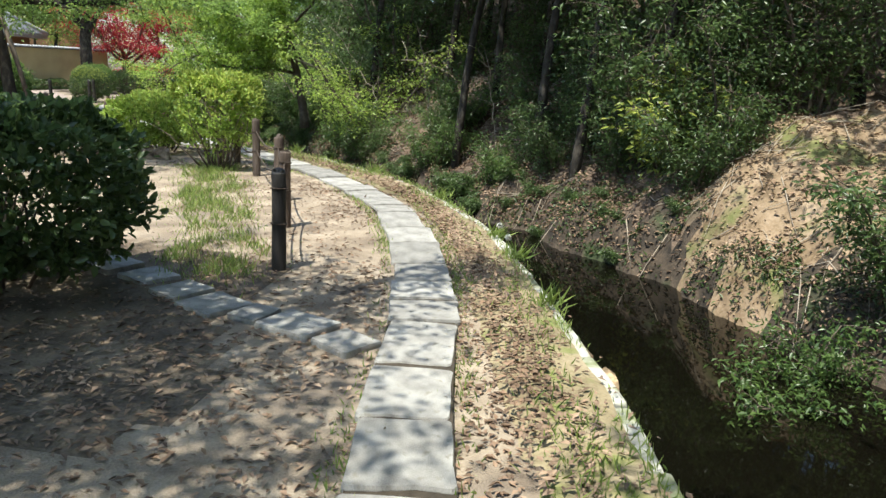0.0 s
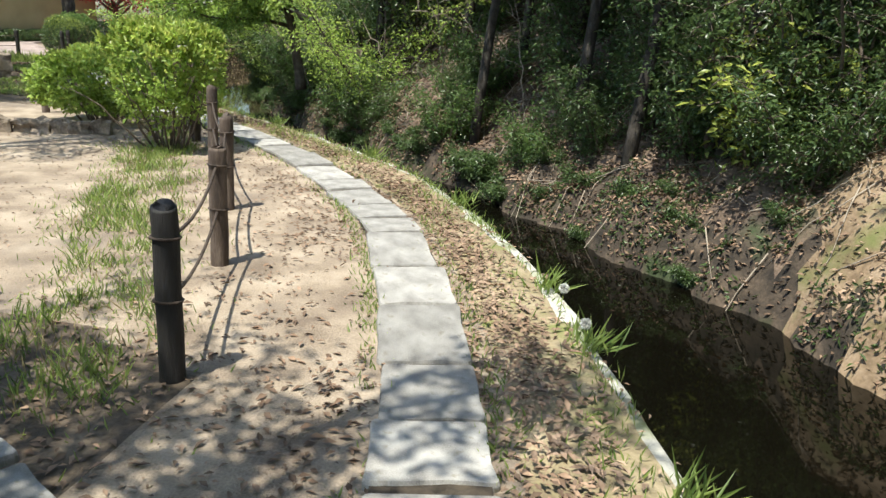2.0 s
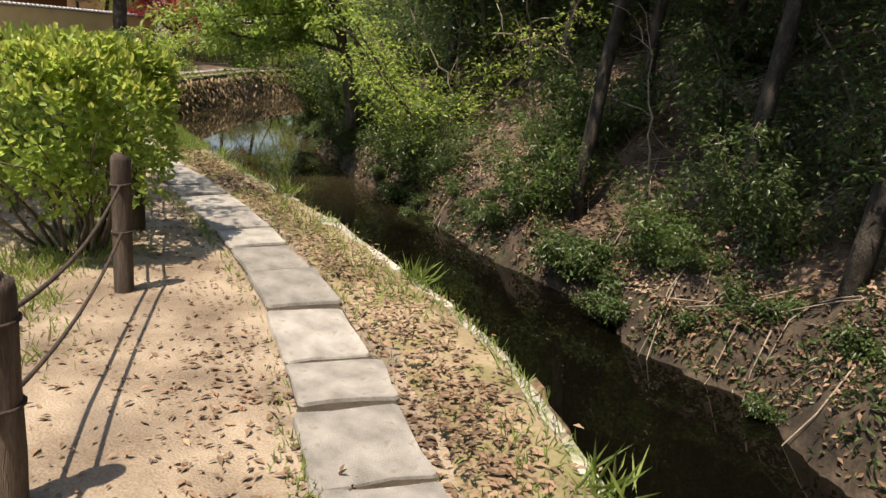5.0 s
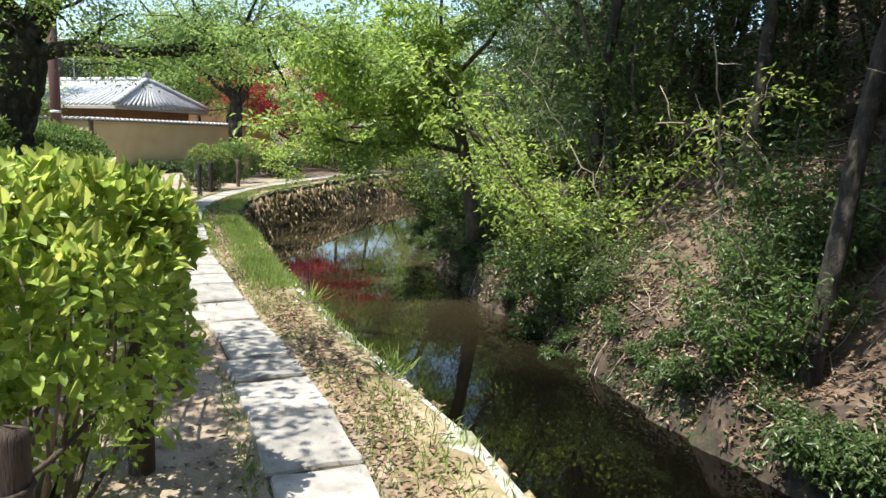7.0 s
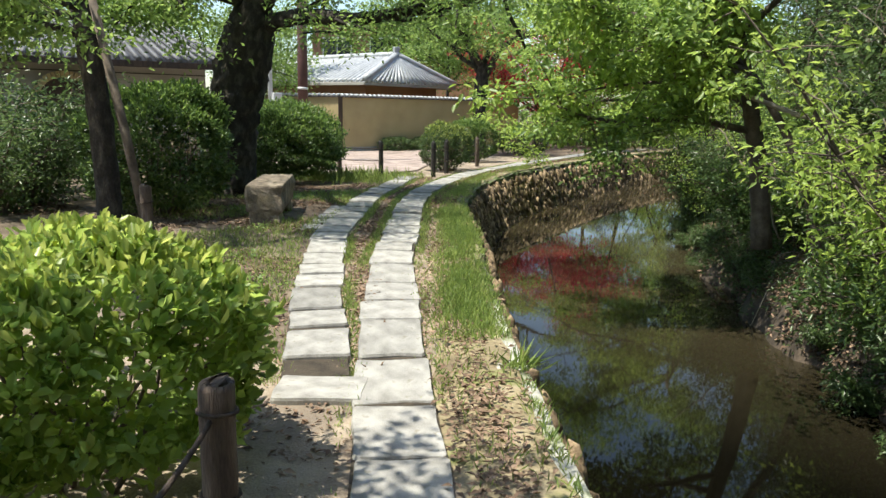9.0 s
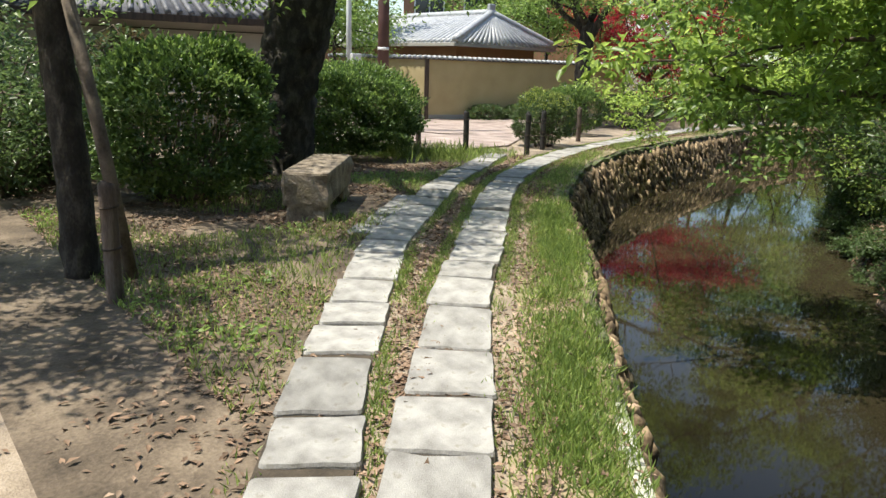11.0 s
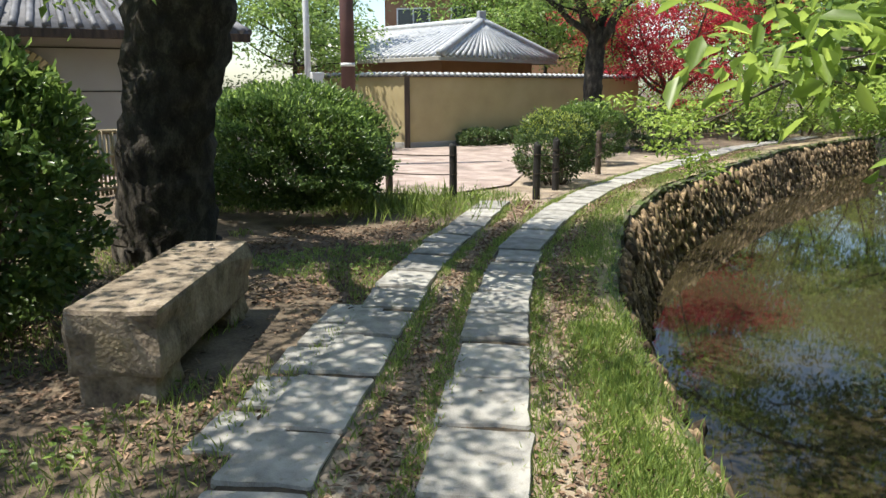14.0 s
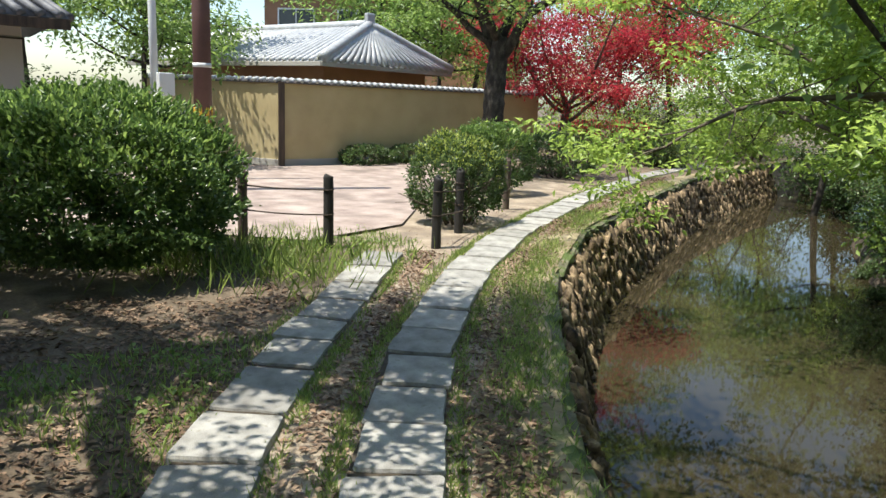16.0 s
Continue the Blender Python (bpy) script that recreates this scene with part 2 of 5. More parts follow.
def bm_mesh(name, bm, mat, smooth=False):
    me = bpy.data.meshes.new(name)
    bmesh.ops.recalc_face_normals(bm, faces=bm.faces[:])
    bm.to_mesh(me)
    bm.free()
    me.materials.append(mat)
    if smooth:
        me.polygons.foreach_set("use_smooth", np.ones(len(me.polygons), bool))
    return me


def box(name, size, mat, bevel=0.008, rough=0.0, seed=0, cuts=0):
    """A block that stands on z = 0 with bevelled, slightly uneven edges."""
    bm = bmesh.new()
    bmesh.ops.create_cube(bm, size=1.0)
    if cuts:
        bmesh.ops.subdivide_edges(bm, edges=bm.edges[:], cuts=cuts, use_grid_fill=True)
    r = np.random.default_rng(seed)
    for v in bm.verts:
        v.co = Vector((v.co.x * size[0], v.co.y * size[1], (v.co.z + 0.5) * size[2])) + Vector(r.normal(0, rough, 3) if rough else (0, 0, 0))
    if bevel:
        sharp = [e for e in bm.edges if len(e.link_faces) == 2 and e.calc_face_angle(0) > 0.7]
        bmesh.ops.bevel(bm, geom=sharp, offset=bevel, segments=2, profile=0.6, affect="EDGES")
    return bm_mesh(name, bm, mat)


def tube_data(points, radii, sides=8, wob=0.0):
    pts = np.asarray(points, float)
    n = len(pts)
    tan = np.gradient(pts, axis=0)
    tan /= np.linalg.norm(tan, axis=1)[:, None] + 1e-9
    ref = np.where(np.abs(tan[:, 2:3]) > 0.9, np.array([[1.0, 0, 0]]), np.array([[0, 0, 1.0]]))
    u = np.cross(tan, ref)
    u /= np.linalg.norm(u, axis=1)[:, None]
    v = np.cross(tan, u)
    a = np.arange(sides) * 2 * np.pi / sides
    r = np.asarray(radii, float)[:, None] * (1 + wob * rng.normal(0, 1, (n, sides)))
    ring = pts[:, None] + r[..., None] * (np.cos(a)[None, :, None] * u[:, None] + np.sin(a)[None, :, None] * v[:, None])
    verts = np.concatenate([ring.reshape(-1, 3), pts[:1], pts[-1:]])
    i, j = np.meshgrid(np.arange(n - 1), np.arange(sides), indexing="ij")
    k = (j + 1) % sides
    quads = np.stack([i * sides + j, i * sides + k, (i + 1) * sides + k, (i + 1) * sides + j], -1).reshape(-1, 4)
    s = np.arange(sides)
    lo = np.stack([np.full(sides, n * sides), (s + 1) % sides, s, s], -1)[:, :3]
    hi = np.stack([np.full(sides, n * sides + 1), (n - 1) * sides + s, (n - 1) * sides + (s + 1) % sides], -1)
    tris = np.concatenate([quads[:, [0, 1, 2]], quads[:, [0, 2, 3]], lo, hi])
    return verts, tris


def joined(chunks):
    vs, fs, n = [], [], 0
    for v, f in chunks:
        vs.append(v)
        fs.append(f + n)
        n += len(v)
    return np.concatenate(vs), np.concatenate(fs)


def tube(name, points, radii, mat, sides=8, wob=0.0):
    return mesh_of(name, *tube_data(points, radii, sides, wob), mat, True)


def unit(a):
    return a / (np.linalg.norm(a, axis=-1, keepdims=True) + 1e-9)


def leaf_data(at, way, up, length, width, fold=0.25):
    """One folded leaf of two triangles at every point: it grows along way and faces up."""
    n = len(at)
    way = unit(way)
    side = unit(np.cross(way, up))
    nrm = np.cross(side, way)
    length = np.broadcast_to(length, n)[:, None]
    width = np.broadcast_to(width, n)[:, None]
    mid = at + way * length * 0.45
    v = np.stack([at, mid + side * width / 2 + nrm * width * fold, at + way * length - nrm * length * 0.12, mid - side * width / 2 + nrm * width * fold], 1)
    b = np.arange(n)[:, None] * 4
    f = np.concatenate([b + [0, 2, 1], b + [0, 3, 2]])
    return v.reshape(-1, 3), f


def round_leaf_data(at, way, up, length, width, fold=0.2):
    """One rounded leaf of four triangles at every point."""
    n = len(at)
    way = unit(way)
    side = unit(np.cross(way, up))
    nrm = np.cross(side, way)
    length = np.broadcast_to(length, n)[:, None]
    width = np.broadcast_to(width, n)[:, None]
    lo, hi = at + way * length * 0.3, at + way * length * 0.72
    edge = [c + s * side * width * w + nrm * width * fold for c, s, w in ((lo, 1, 0.42), (hi, 1, 0.40), (hi, -1, 0.40), (lo, -1, 0.42))]
    v = np.stack([at, edge[0], edge[1], at + way * length - nrm * length * 0.1, edge[2], edge[3]], 1)
    b = np.arange(n)[:, None] * 6
    return v.reshape(-1, 3), np.concatenate([b + [0, 2, 1], b + [0, 3, 2], b + [0, 4, 3], b + [0, 5, 4]])


def clump_leaves(centres, radii, per, length, width, flat=0.55, droop=0.3, seed=0, big=False):
    """Leaves in loose clusters round the given centres."""
    r = np.random.default_rng(seed)
    c = np.repeat(np.asarray(centres, float), per, 0)
    rad = np.repeat(np.broadcast_to(radii, len(centres)), per)[:, None]
    off = r.normal(0, 0.5, c.shape)
    at = c + off * rad * [1, 1, flat]
    way = r.normal(0, 1, c.shape) * [1, 1, 0.5] + unit(off) * 0.6 - np.array([0, 0, droop])
    up = r.normal(0, 0.55, c.shape) + [0, 0, 1]
    s = r.uniform(0.65, 1.25, len(c))
    return (round_leaf_data if big else leaf_data)(at, way, up, length * s, width * s)


def wander(start, way, length, steps, bend, r, rise=0.0):
    pts, p, w = [np.array(start, float)], np.array(start, float), unit(np.array(way, float))
    for _ in range(steps):
        w = unit(w + r.normal(0, bend, 3) + [0, 0, rise])
        p = p + w * length / steps
        pts.append(p)
    return np.array(pts)


# ---- plan: the canal's edge, the slab paths ----
RIM = np.array([(3.9, -14), (3.55, -6), (3.3, -3), (2.99, -0.97), (2.79, 0.01), (2.48, 1.16), (1.78, 3.55), (1.32, 4.56), (0.73, 5.73), (-0.05, 6.95), (-0.84, 7.74), (-1.83, 8.8), (-3.4, 10.12), (-4.5, 11.1), (-5.27, 11.81), (-6.83, 13.36), (-7.9, 14.5), (-8.95, 15.45), (-10.27, 16.73), (-11.36, 18.17), (-12.4, 19.6), (-13.83, 22.4), (-15.1, 26.5), (-16.5, 31.5), (-17.4, 38), (-17.8, 48), (-18, 80)])
MAIN = np.array([(2.35, -3.6), (1.95, -1.4), (1.74, -0.36), (1.64, 0.43), (1.4, 1.66), (1.0, 3.06), (0.33, 4.75), (-0.80, 6.35), (-1.22, 6.9), (-2.73, 8.46), (-3.9, 9.5), (-5.08, 10.48), (-7.07, 12.2), (-8.02, 13.14), (-9.38, 14.53), (-10.64, 15.77), (-11.83, 17.12), (-13.27, 19.25), (-14.4, 21.5), (-15.9, 25.6), (-17.6, 31), (-18.6, 38)])
LEFT = np.array([(-5.15, 9.95), (-6.6, 11.0), (-8.13, 12.2), (-9.2, 13.1), (-10.31, 14.29), (-11.76, 15.75), (-12.98, 17.3), (-13.6, 18.15), (-14.62, 19.45)])
WATER_Z, BED_Z = -1.08, -1.45


def even(line, step):
    """A smooth line through the corners, cut at even steps."""
    p = np.asarray(line, float)
    s = np.r_[0, np.cumsum(np.linalg.norm(np.diff(p, axis=0), axis=1))]
    t = np.arange(0, s[-1], step)
    q = np.stack([np.interp(t, s, p[:, k]) for k in range(2)], -1)
    w = max(1, int(0.9 / step))
    kernel = np.hanning(2 * w + 3)[1:-1]
    kernel /= kernel.sum()
    pad = np.concatenate([2 * q[0] - q[w:0:-1], q, 2 * q[-1] - q[-2:-w - 2:-1]])
    return np.stack([np.convolve(pad[:, k], kernel, "valid") for k in range(2)], -1)


RIM_E = even(RIM, 0.15)
RIM_T = unit(np.gradient(RIM_E, axis=0))
RIM_N = np.stack([RIM_T[:, 1], -RIM_T[:, 0]], -1)


def offside(xy):
    """Signed distance from the canal's edge (right of it: plus) and the place along it."""
    xy = np.asarray(xy, float).reshape(-1, 2)
    d, k = np.empty(len(xy)), np.empty(len(xy), int)
    for a in range(0, len(xy), 4000):
        diff = xy[a:a + 4000, None] - RIM_E[None, ::2]
        dist = (diff ** 2).sum(-1)
        j = dist.argmin(1)
        rows = np.arange(len(j))
        sgn = (diff[rows, j] * RIM_N[::2][j]).sum(-1)
        d[a:a + 4000], k[a:a + 4000] = np.sqrt(dist[rows, j]) * np.where(sgn >= 0, 1, -1), j * 2
    return d, k


def value_noise(x, y, scale, seed):
    """Smooth noise on the plane, from -1 to 1."""
    r = np.random.default_rng(seed)
    g = r.uniform(-1, 1, (64, 64))
    u, v = np.asarray(x) / scale, np.asarray(y) / scale
    i, j = np.floor(u).astype(int), np.floor(v).astype(int)
    fu, fv = u - i, v - j
    fu, fv = fu * fu * (3 - 2 * fu), fv * fv * (3 - 2 * fv)
    return (g[i % 64, j % 64] * (1 - fu) + g[(i + 1) % 64, j % 64] * fu) * (1 - fv) + (g[i % 64, (j + 1) % 64] * (1 - fu) + g[(i + 1) % 64, (j + 1) % 64] * fu) * fv


def canal_width(y):
    return np.interp(y, [-10, 0, 3, 6, 8, 10, 13, 16, 20, 30], [3.6, 3.5, 3.1, 2.55, 2.5, 3.0, 3.3, 3.8, 4.2, 3.6])


def ground_z(xy):
    xy = np.asarray(xy, float).reshape(-1, 2)
    x, y = xy.T
    d, k = offside(xy)
    w = canal_width(RIM_E[k, 1])
    near = 0.010 * value_noise(x, y, 0.5, 1) + 0.012 * value_noise(x, y, 2.3, 2) - 0.014
    e = d - w
    e = np.where(e > -1.0, e + 0.26 * value_noise(x, y, 0.9, 23) + 0.10 * value_noise(x, y, 0.34, 24), e)
    rough = 0.07 * value_noise(x, y, 0.3, 13) + 0.16 * value_noise(x, y, 0.65, 3) + 0.22 * value_noise(x, y, 1.7, 4)
    hump = np.exp(-((x - 5.5) / 1.6) ** 2 - ((y - 6.2) / 2.2) ** 2)
    hill = np.interp(e, [-0.5, 0.0, 0.35, 1.3, 4, 12, 30, 60, 400], [BED_Z, BED_Z + 0.1, -0.62, 0.05, 1.5, 6.0, 14.0, 18.0, 20.0]) + rough * np.clip(e + 0.2, 0, 1) + 0.7 * hump * np.clip(e, 0, 1)
    z = np.where(d < -0.14, near, np.where(e < -0.5, BED_Z + 0.1 * value_noise(x, y, 1.4, 5), hill))
    return z, d, e


def top_z(xy):
    """The height of the walked surface, with the verge on it."""
    z, d, _ = ground_z(xy)
    return np.where((d < 0.02) & (d > -0.6), 0.035 - 0.02 * (d > -0.09), z)


# ---- ground: one sheet that reaches the horizon ----
gx = np.concatenate([-np.geomspace(420, 22, 22), np.arange(-20.5, 10, 0.16), np.geomspace(10.4, 420, 26)])
gy = np.concatenate([-np.geomspace(420, 7.5, 22), np.arange(-7, 43, 0.16), np.geomspace(43.5, 420, 26)])
GX, GY = np.meshgrid(gx, gy, indexing="ij")
flat = np.stack([GX.ravel(), GY.ravel()], -1)
gz, gd, ge = ground_z(flat)
nx, ny = len(gx), len(gy)
ii, jj = np.meshgrid(np.arange(nx - 1), np.arange(ny - 1), indexing="ij")
quads = np.stack([ii * ny + jj, (ii + 1) * ny + jj, (ii + 1) * ny + jj + 1, ii * ny + jj + 1], -1).reshape(-1, 4)
me = mesh_of("ground", np.c_[flat, gz], quads, [M_DIRT, M_BED, M_LITTER, M_BANK, M_SHADY, M_BANK_SHADE], True)
qd, qe = gd[quads].mean(1), ge[quads].mean(1)
qx, qy = flat[quads].mean(1).T
bare = (np.hypot((qx - 5.15) / 1.25, (qy - 6.2) / 1.7) + 0.35 * value_noise(qx, qy, 0.5, 17) < 1) & (qe > 0)
# shady: where the painted shade of the bushes and the cherry lies
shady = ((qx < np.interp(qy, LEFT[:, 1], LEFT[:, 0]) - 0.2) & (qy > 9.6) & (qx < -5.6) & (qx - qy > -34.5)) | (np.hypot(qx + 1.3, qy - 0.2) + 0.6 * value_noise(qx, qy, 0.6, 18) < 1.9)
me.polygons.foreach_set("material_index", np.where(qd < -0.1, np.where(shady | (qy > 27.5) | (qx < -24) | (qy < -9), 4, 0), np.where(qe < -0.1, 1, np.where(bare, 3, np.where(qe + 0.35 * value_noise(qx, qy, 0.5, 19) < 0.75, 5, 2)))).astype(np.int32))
ground = part("ground", me)
tagged(ground, "sandy earth beside the canal and a wooded hillside with leaf litter", "ground", kind="structure")

# ---- verge: earth and moss that laps over the kerb ----
vo = np.array([-0.62, -0.45, -0.28, -0.16, -0.085])
vz = np.array([-0.03, 0.012, 0.026, 0.028, 0.012])
edge = 0.03 * value_noise(RIM_E[:, 0] * 2, RIM_E[:, 1] * 2, 0.6, 66)
vv = np.stack([np.c_[RIM_E + RIM_N * (o + (edge * (i > 2)))[:, None], z + 0.012 * value_noise(RIM_E[:, 0] * 3, RIM_E[:, 1] * 3 + i, 0.5, 6)] for i, (o, z) in enumerate(zip(vo, vz))], 1).reshape(-1, 3)
vi, vj = np.meshgrid(np.arange(len(RIM_E) - 1), np.arange(4), indexing="ij")
M_VERGE = shader("mossy_verge_earth", [(0.16, 0.12, 0.075), (0.27, 0.22, 0.13), (0.38, 0.31, 0.21)], 2.0, 0.95, 0.8, 40, blotches=(3.5, 0.55, (0.19, 0.20, 0.07)))
verge = part("verge", mesh_of("verge", vv, np.stack([vi * 5 + vj, vi * 5 + vj + 1, vi * 5 + vj + 6, vi * 5 + vj + 5], -1).reshape(-1, 4), M_VERGE, True))
tagged(verge, "mossy strip of earth along the canal kerb", "verge", kind="structure")

# ---- water ----
wn = np.concatenate([RIM_E[:: 4]])
wr = wn + RIM_N[::4] * 5.2
wv = np.concatenate([np.c_[wn - RIM_N[::4] * 0.05, np.full(len(wn), WATER_Z)], np.c_[wr, np.full(len(wn), WATER_Z)]])
kk = np.arange(len(wn) - 1)
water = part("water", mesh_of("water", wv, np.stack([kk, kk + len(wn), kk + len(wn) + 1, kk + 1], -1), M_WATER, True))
tagged(water, "murky still brownish canal water with reflections", "water", kind="structure")

# ---- canal wall: backing, kerb stones on top, rows of rough stones ----
canal_wall = thing("canal_wall", "rough stone canal wall with mossy kerb stones on top", "wall", kind="structure")
BATTER = 0.5


def rim_at(s):
    i = np.clip(np.asarray(s) / 0.15, 0, len(RIM_E) - 1.001)
    k = i.astype(int)
    f = (i - k)[..., None]
    return RIM_E[k] * (1 - f) + RIM_E[k + 1] * f, unit(RIM_T[k] * (1 - f) + RIM_T[k + 1] * f)


bv = np.concatenate([np.c_[RIM_E - RIM_N * 0.30, np.full(len(RIM_E), -0.03)], np.c_[RIM_E - RIM_N * 0.04, np.full(len(RIM_E), -0.03)], np.c_[RIM_E + RIM_N * BATTER, np.full(len(RIM_E), BED_Z - 0.2)]])
q = np.arange(len(RIM_E) - 1)
L = len(RIM_E)
part("wall_backing", mesh_of("wall_backing", bv, np.concatenate([np.stack([q + a * L, q + 1 + a * L, q + 1 + (a + 1) * L, q + (a + 1) * L], -1) for a in (0, 1)]), M_MORTAR), canal_wall)
kerb_meshes = [box("kerb_stone", (0.20, 1.0, 0.16), M_KERB, 0.02, 0.006, 40 + i, 1) for i in range(5)]
coping_meshes = [box("coping_stone", (0.20, 1.0, 0.15), M_MOSS_KERB, 0.03, 0.012, 45 + i, 2) for i in range(4)]
s = 4.0
kr = np.random.default_rng(3)
while s < 60:
    length = kr.uniform(0.55, 1.05)
    p, t = rim_at(s + length / 2)
    ob = part("kerb_stone", kerb_meshes[kr.integers(5)], canal_wall) if s < 29 else part("coping_stone", coping_meshes[kr.integers(4)], canal_wall)
    ob.matrix_basis = pose(*(p - np.array([t[1], -t[0]]) * 0.11), -0.155 + kr.normal(0, 0.006), kr.normal(0, 1.2), kr.normal(0, 1.2), math.degrees(math.atan2(-t[0], t[1]))) @ Matrix.Diagonal((1, length - 0.012, 1, 1))
    s += length


def stone(seed, w, h, d):
    r = np.random.default_rng(seed)
    bm = bmesh.new()
    bmesh.ops.create_icosphere(bm, subdivisions=1, radius=0.5)
    for v in bm.verts:
        c = v.co * r.uniform(0.9, 1.12)
        v.co = Vector((np.sign(c.x) * abs(2 * c.x) ** 0.6 / 2 * d, np.sign(c.y) * abs(2 * c.y) ** 0.6 / 2 * w, np.sign(c.z) * abs(2 * c.z) ** 0.6 / 2 * h))
    return bm_mesh("stone", bm, M_ASHLAR, False)


stones = [stone(60 + i, 1.0, 1.0, 0.10) for i in range(7)]
rest_chunks = []
count = 0
for row in range(8):
    z = -0.25 - row * 0.15
    s = 4.0 + kr.uniform(0, 0.2)
    while s < 60:
        length = kr.uniform(0.04, 0.085) if s > 21 else kr.uniform(0.2, 0.4)
        p, t = rim_at(s + length / 2)
        n = np.array([t[1], -t[0]])
        out = BATTER * (-z / 1.6) - 0.02 + kr.normal(0, 0.022)
        m4 = pose(*(p + n * out), z + kr.normal(0, 0.03), kr.normal(0, 24), -14 + kr.normal(0, 10), math.degrees(math.atan2(-t[0], t[1]))) @ Matrix.Diagonal((1, length * 0.85, kr.uniform(0.18, 0.40), 1))
        src = stones[kr.integers(7)]
        if 33.0 < s < 38 and 1 < row < 7 and count < 300:
            ob = part("stone", src, canal_wall)
            ob.matrix_basis = m4
            count += 1
        else:
            co = np.empty(len(src.vertices) * 3)
            src.vertices.foreach_get("co", co)
            f = np.empty(len(src.polygons) * 3, int)
            src.polygons.foreach_get("vertices", f)
            mm = np.array(m4)
            rest_chunks.append((co.reshape(-1, 3) @ mm[:3, :3].T + mm[:3, 3], f.reshape(-1, 3)))
        s += length
M_ASHLAR_REST = shader("weathered_wall_stones", [(0.03, 0.021, 0.013), (0.17, 0.12, 0.07), (0.46, 0.34, 0.21)], 6.0, 0.9, 0.9, 40, blotches=(2.0, 0.6, (0.045, 0.05, 0.03)), per_island=0.5)
tagged(part("stones", mesh_of("stones", *joined(rest_chunks), M_ASHLAR_REST), canal_wall), kind="stuff")

# ---- stone slab paths ----
def slab_mesh(seed):
    """A worn slab, one metre square in plan, with rounded uneven outline."""
    r = np.random.default_rng(seed)
    bm = bmesh.new()
    ring = []
    for cx, cy in ((1, 1), (-1, 1), (-1, -1), (1, -1)):
        c = np.array([cx, cy]) * 0.5 * (1 + r.normal(0, 0.028, 2))
        a = math.atan2(cy, cx)
        for da in (-0.6, 0, 0.6):
            ring.append(c - 0.05 * np.array([cx, cy]) + 0.05 * np.array([math.cos(a + da), math.sin(a + da)]) * 1.25)
        nxt = {(1, 1): (-1, 1), (-1, 1): (-1, -1), (-1, -1): (1, -1), (1, -1): (1, 1)}[(cx, cy)]
        for f in (0.3, 0.65):
            mid = np.array([cx, cy]) * 0.5 * (1 - f) + np.array(nxt) * 0.5 * f
            ring.append(mid * (1 + r.normal(0, 0.022)))
    top = [bm.verts.new((x * 0.975, y * 0.975, 0.0)) for x, y in ring]
    side = [bm.verts.new((x, y, -0.016)) for x, y in ring]
    low = [bm.verts.new((x, y, -0.12)) for x, y in ring]
    bm.faces.new(top)
    for a, b in ((top, side), (side, low)):
        for i in range(len(a)):
            j = (i + 1) % len(a)
            bm.faces.new((a[i], b[i], b[j], a[j]))
    return bm_mesh("slab", bm, M_SLAB)


slabs = [slab_mesh(100 + i) for i in range(8)]
sr = np.random.default_rng(11)


def lay(parent, line, width, lengths, first=0.0, last=1e9, lift=0.024):
    pts = even(line, 0.05)
    d = np.r_[0, np.cumsum(np.linalg.norm(np.diff(pts, axis=0), axis=1))]
    s = first
    while s < min(last, d[-1] - 0.8):
        length = sr.uniform(*lengths)
        a, b = [np.array([np.interp(v, d, pts[:, k]) for k in range(2)]) for v in (s, s + length)]
        t = (b - a) / np.linalg.norm(b - a)
        mid = (a + b) / 2 + sr.normal(0, 0.012, 2)
        ob = part("slab", slabs[sr.integers(8)], parent)
        ob.matrix_basis = pose(*mid, lift + sr.normal(0, 0.004), sr.normal(0, 0.7), sr.normal(0, 0.7), math.degrees(math.atan2(-t[0], t[1])) + sr.normal(0, 1.2)) @ Matrix.Diagonal((width * sr.uniform(0.95, 1.06), length - 0.052, 1, 1))
        s += length


def joint_bed(parent, line, width, stop):
    """Dark earth under the slabs, which shows in the joints."""
    p = even(line, 0.2)[:stop]
    t = unit(np.gradient(p, axis=0))
    n = np.stack([t[:, 1], -t[:, 0]], -1)
    v = np.concatenate([np.c_[p - n * width / 2, np.full(len(p), 0.006)], np.c_[p + n * width / 2, np.full(len(p), 0.006)]])
    k = np.arange(len(p) - 1)
    part("joint_earth", mesh_of("joint_earth", v, np.stack([k, k + len(p), k + len(p) + 1, k + 1], -1), M_JOINT), parent, "dark earth in the joints")


M_JOINT = shader("dark_joint_earth", [(0.03, 0.023, 0.016), (0.075, 0.058, 0.04)], 8.0, 0.95, 0.6)
main_path = thing("pavement_main", "grey granite slabs laid end to end in a narrow path", "pavement", kind="structure")
lay(main_path, MAIN, 0.44, (0.45, 0.85))
joint_bed(main_path, MAIN, 0.43, None)
left_path = thing("pavement_second", "second row of grey granite slabs beside the main row", "pavement", kind="structure")
lay(left_path, LEFT, 0.42, (0.45, 0.85), 0.3)
joint_bed(left_path, LEFT, 0.40, -3)
side_path = thing("pavement_side", "grey granite slabs branching off towards the yard", "pavement", kind="structure")
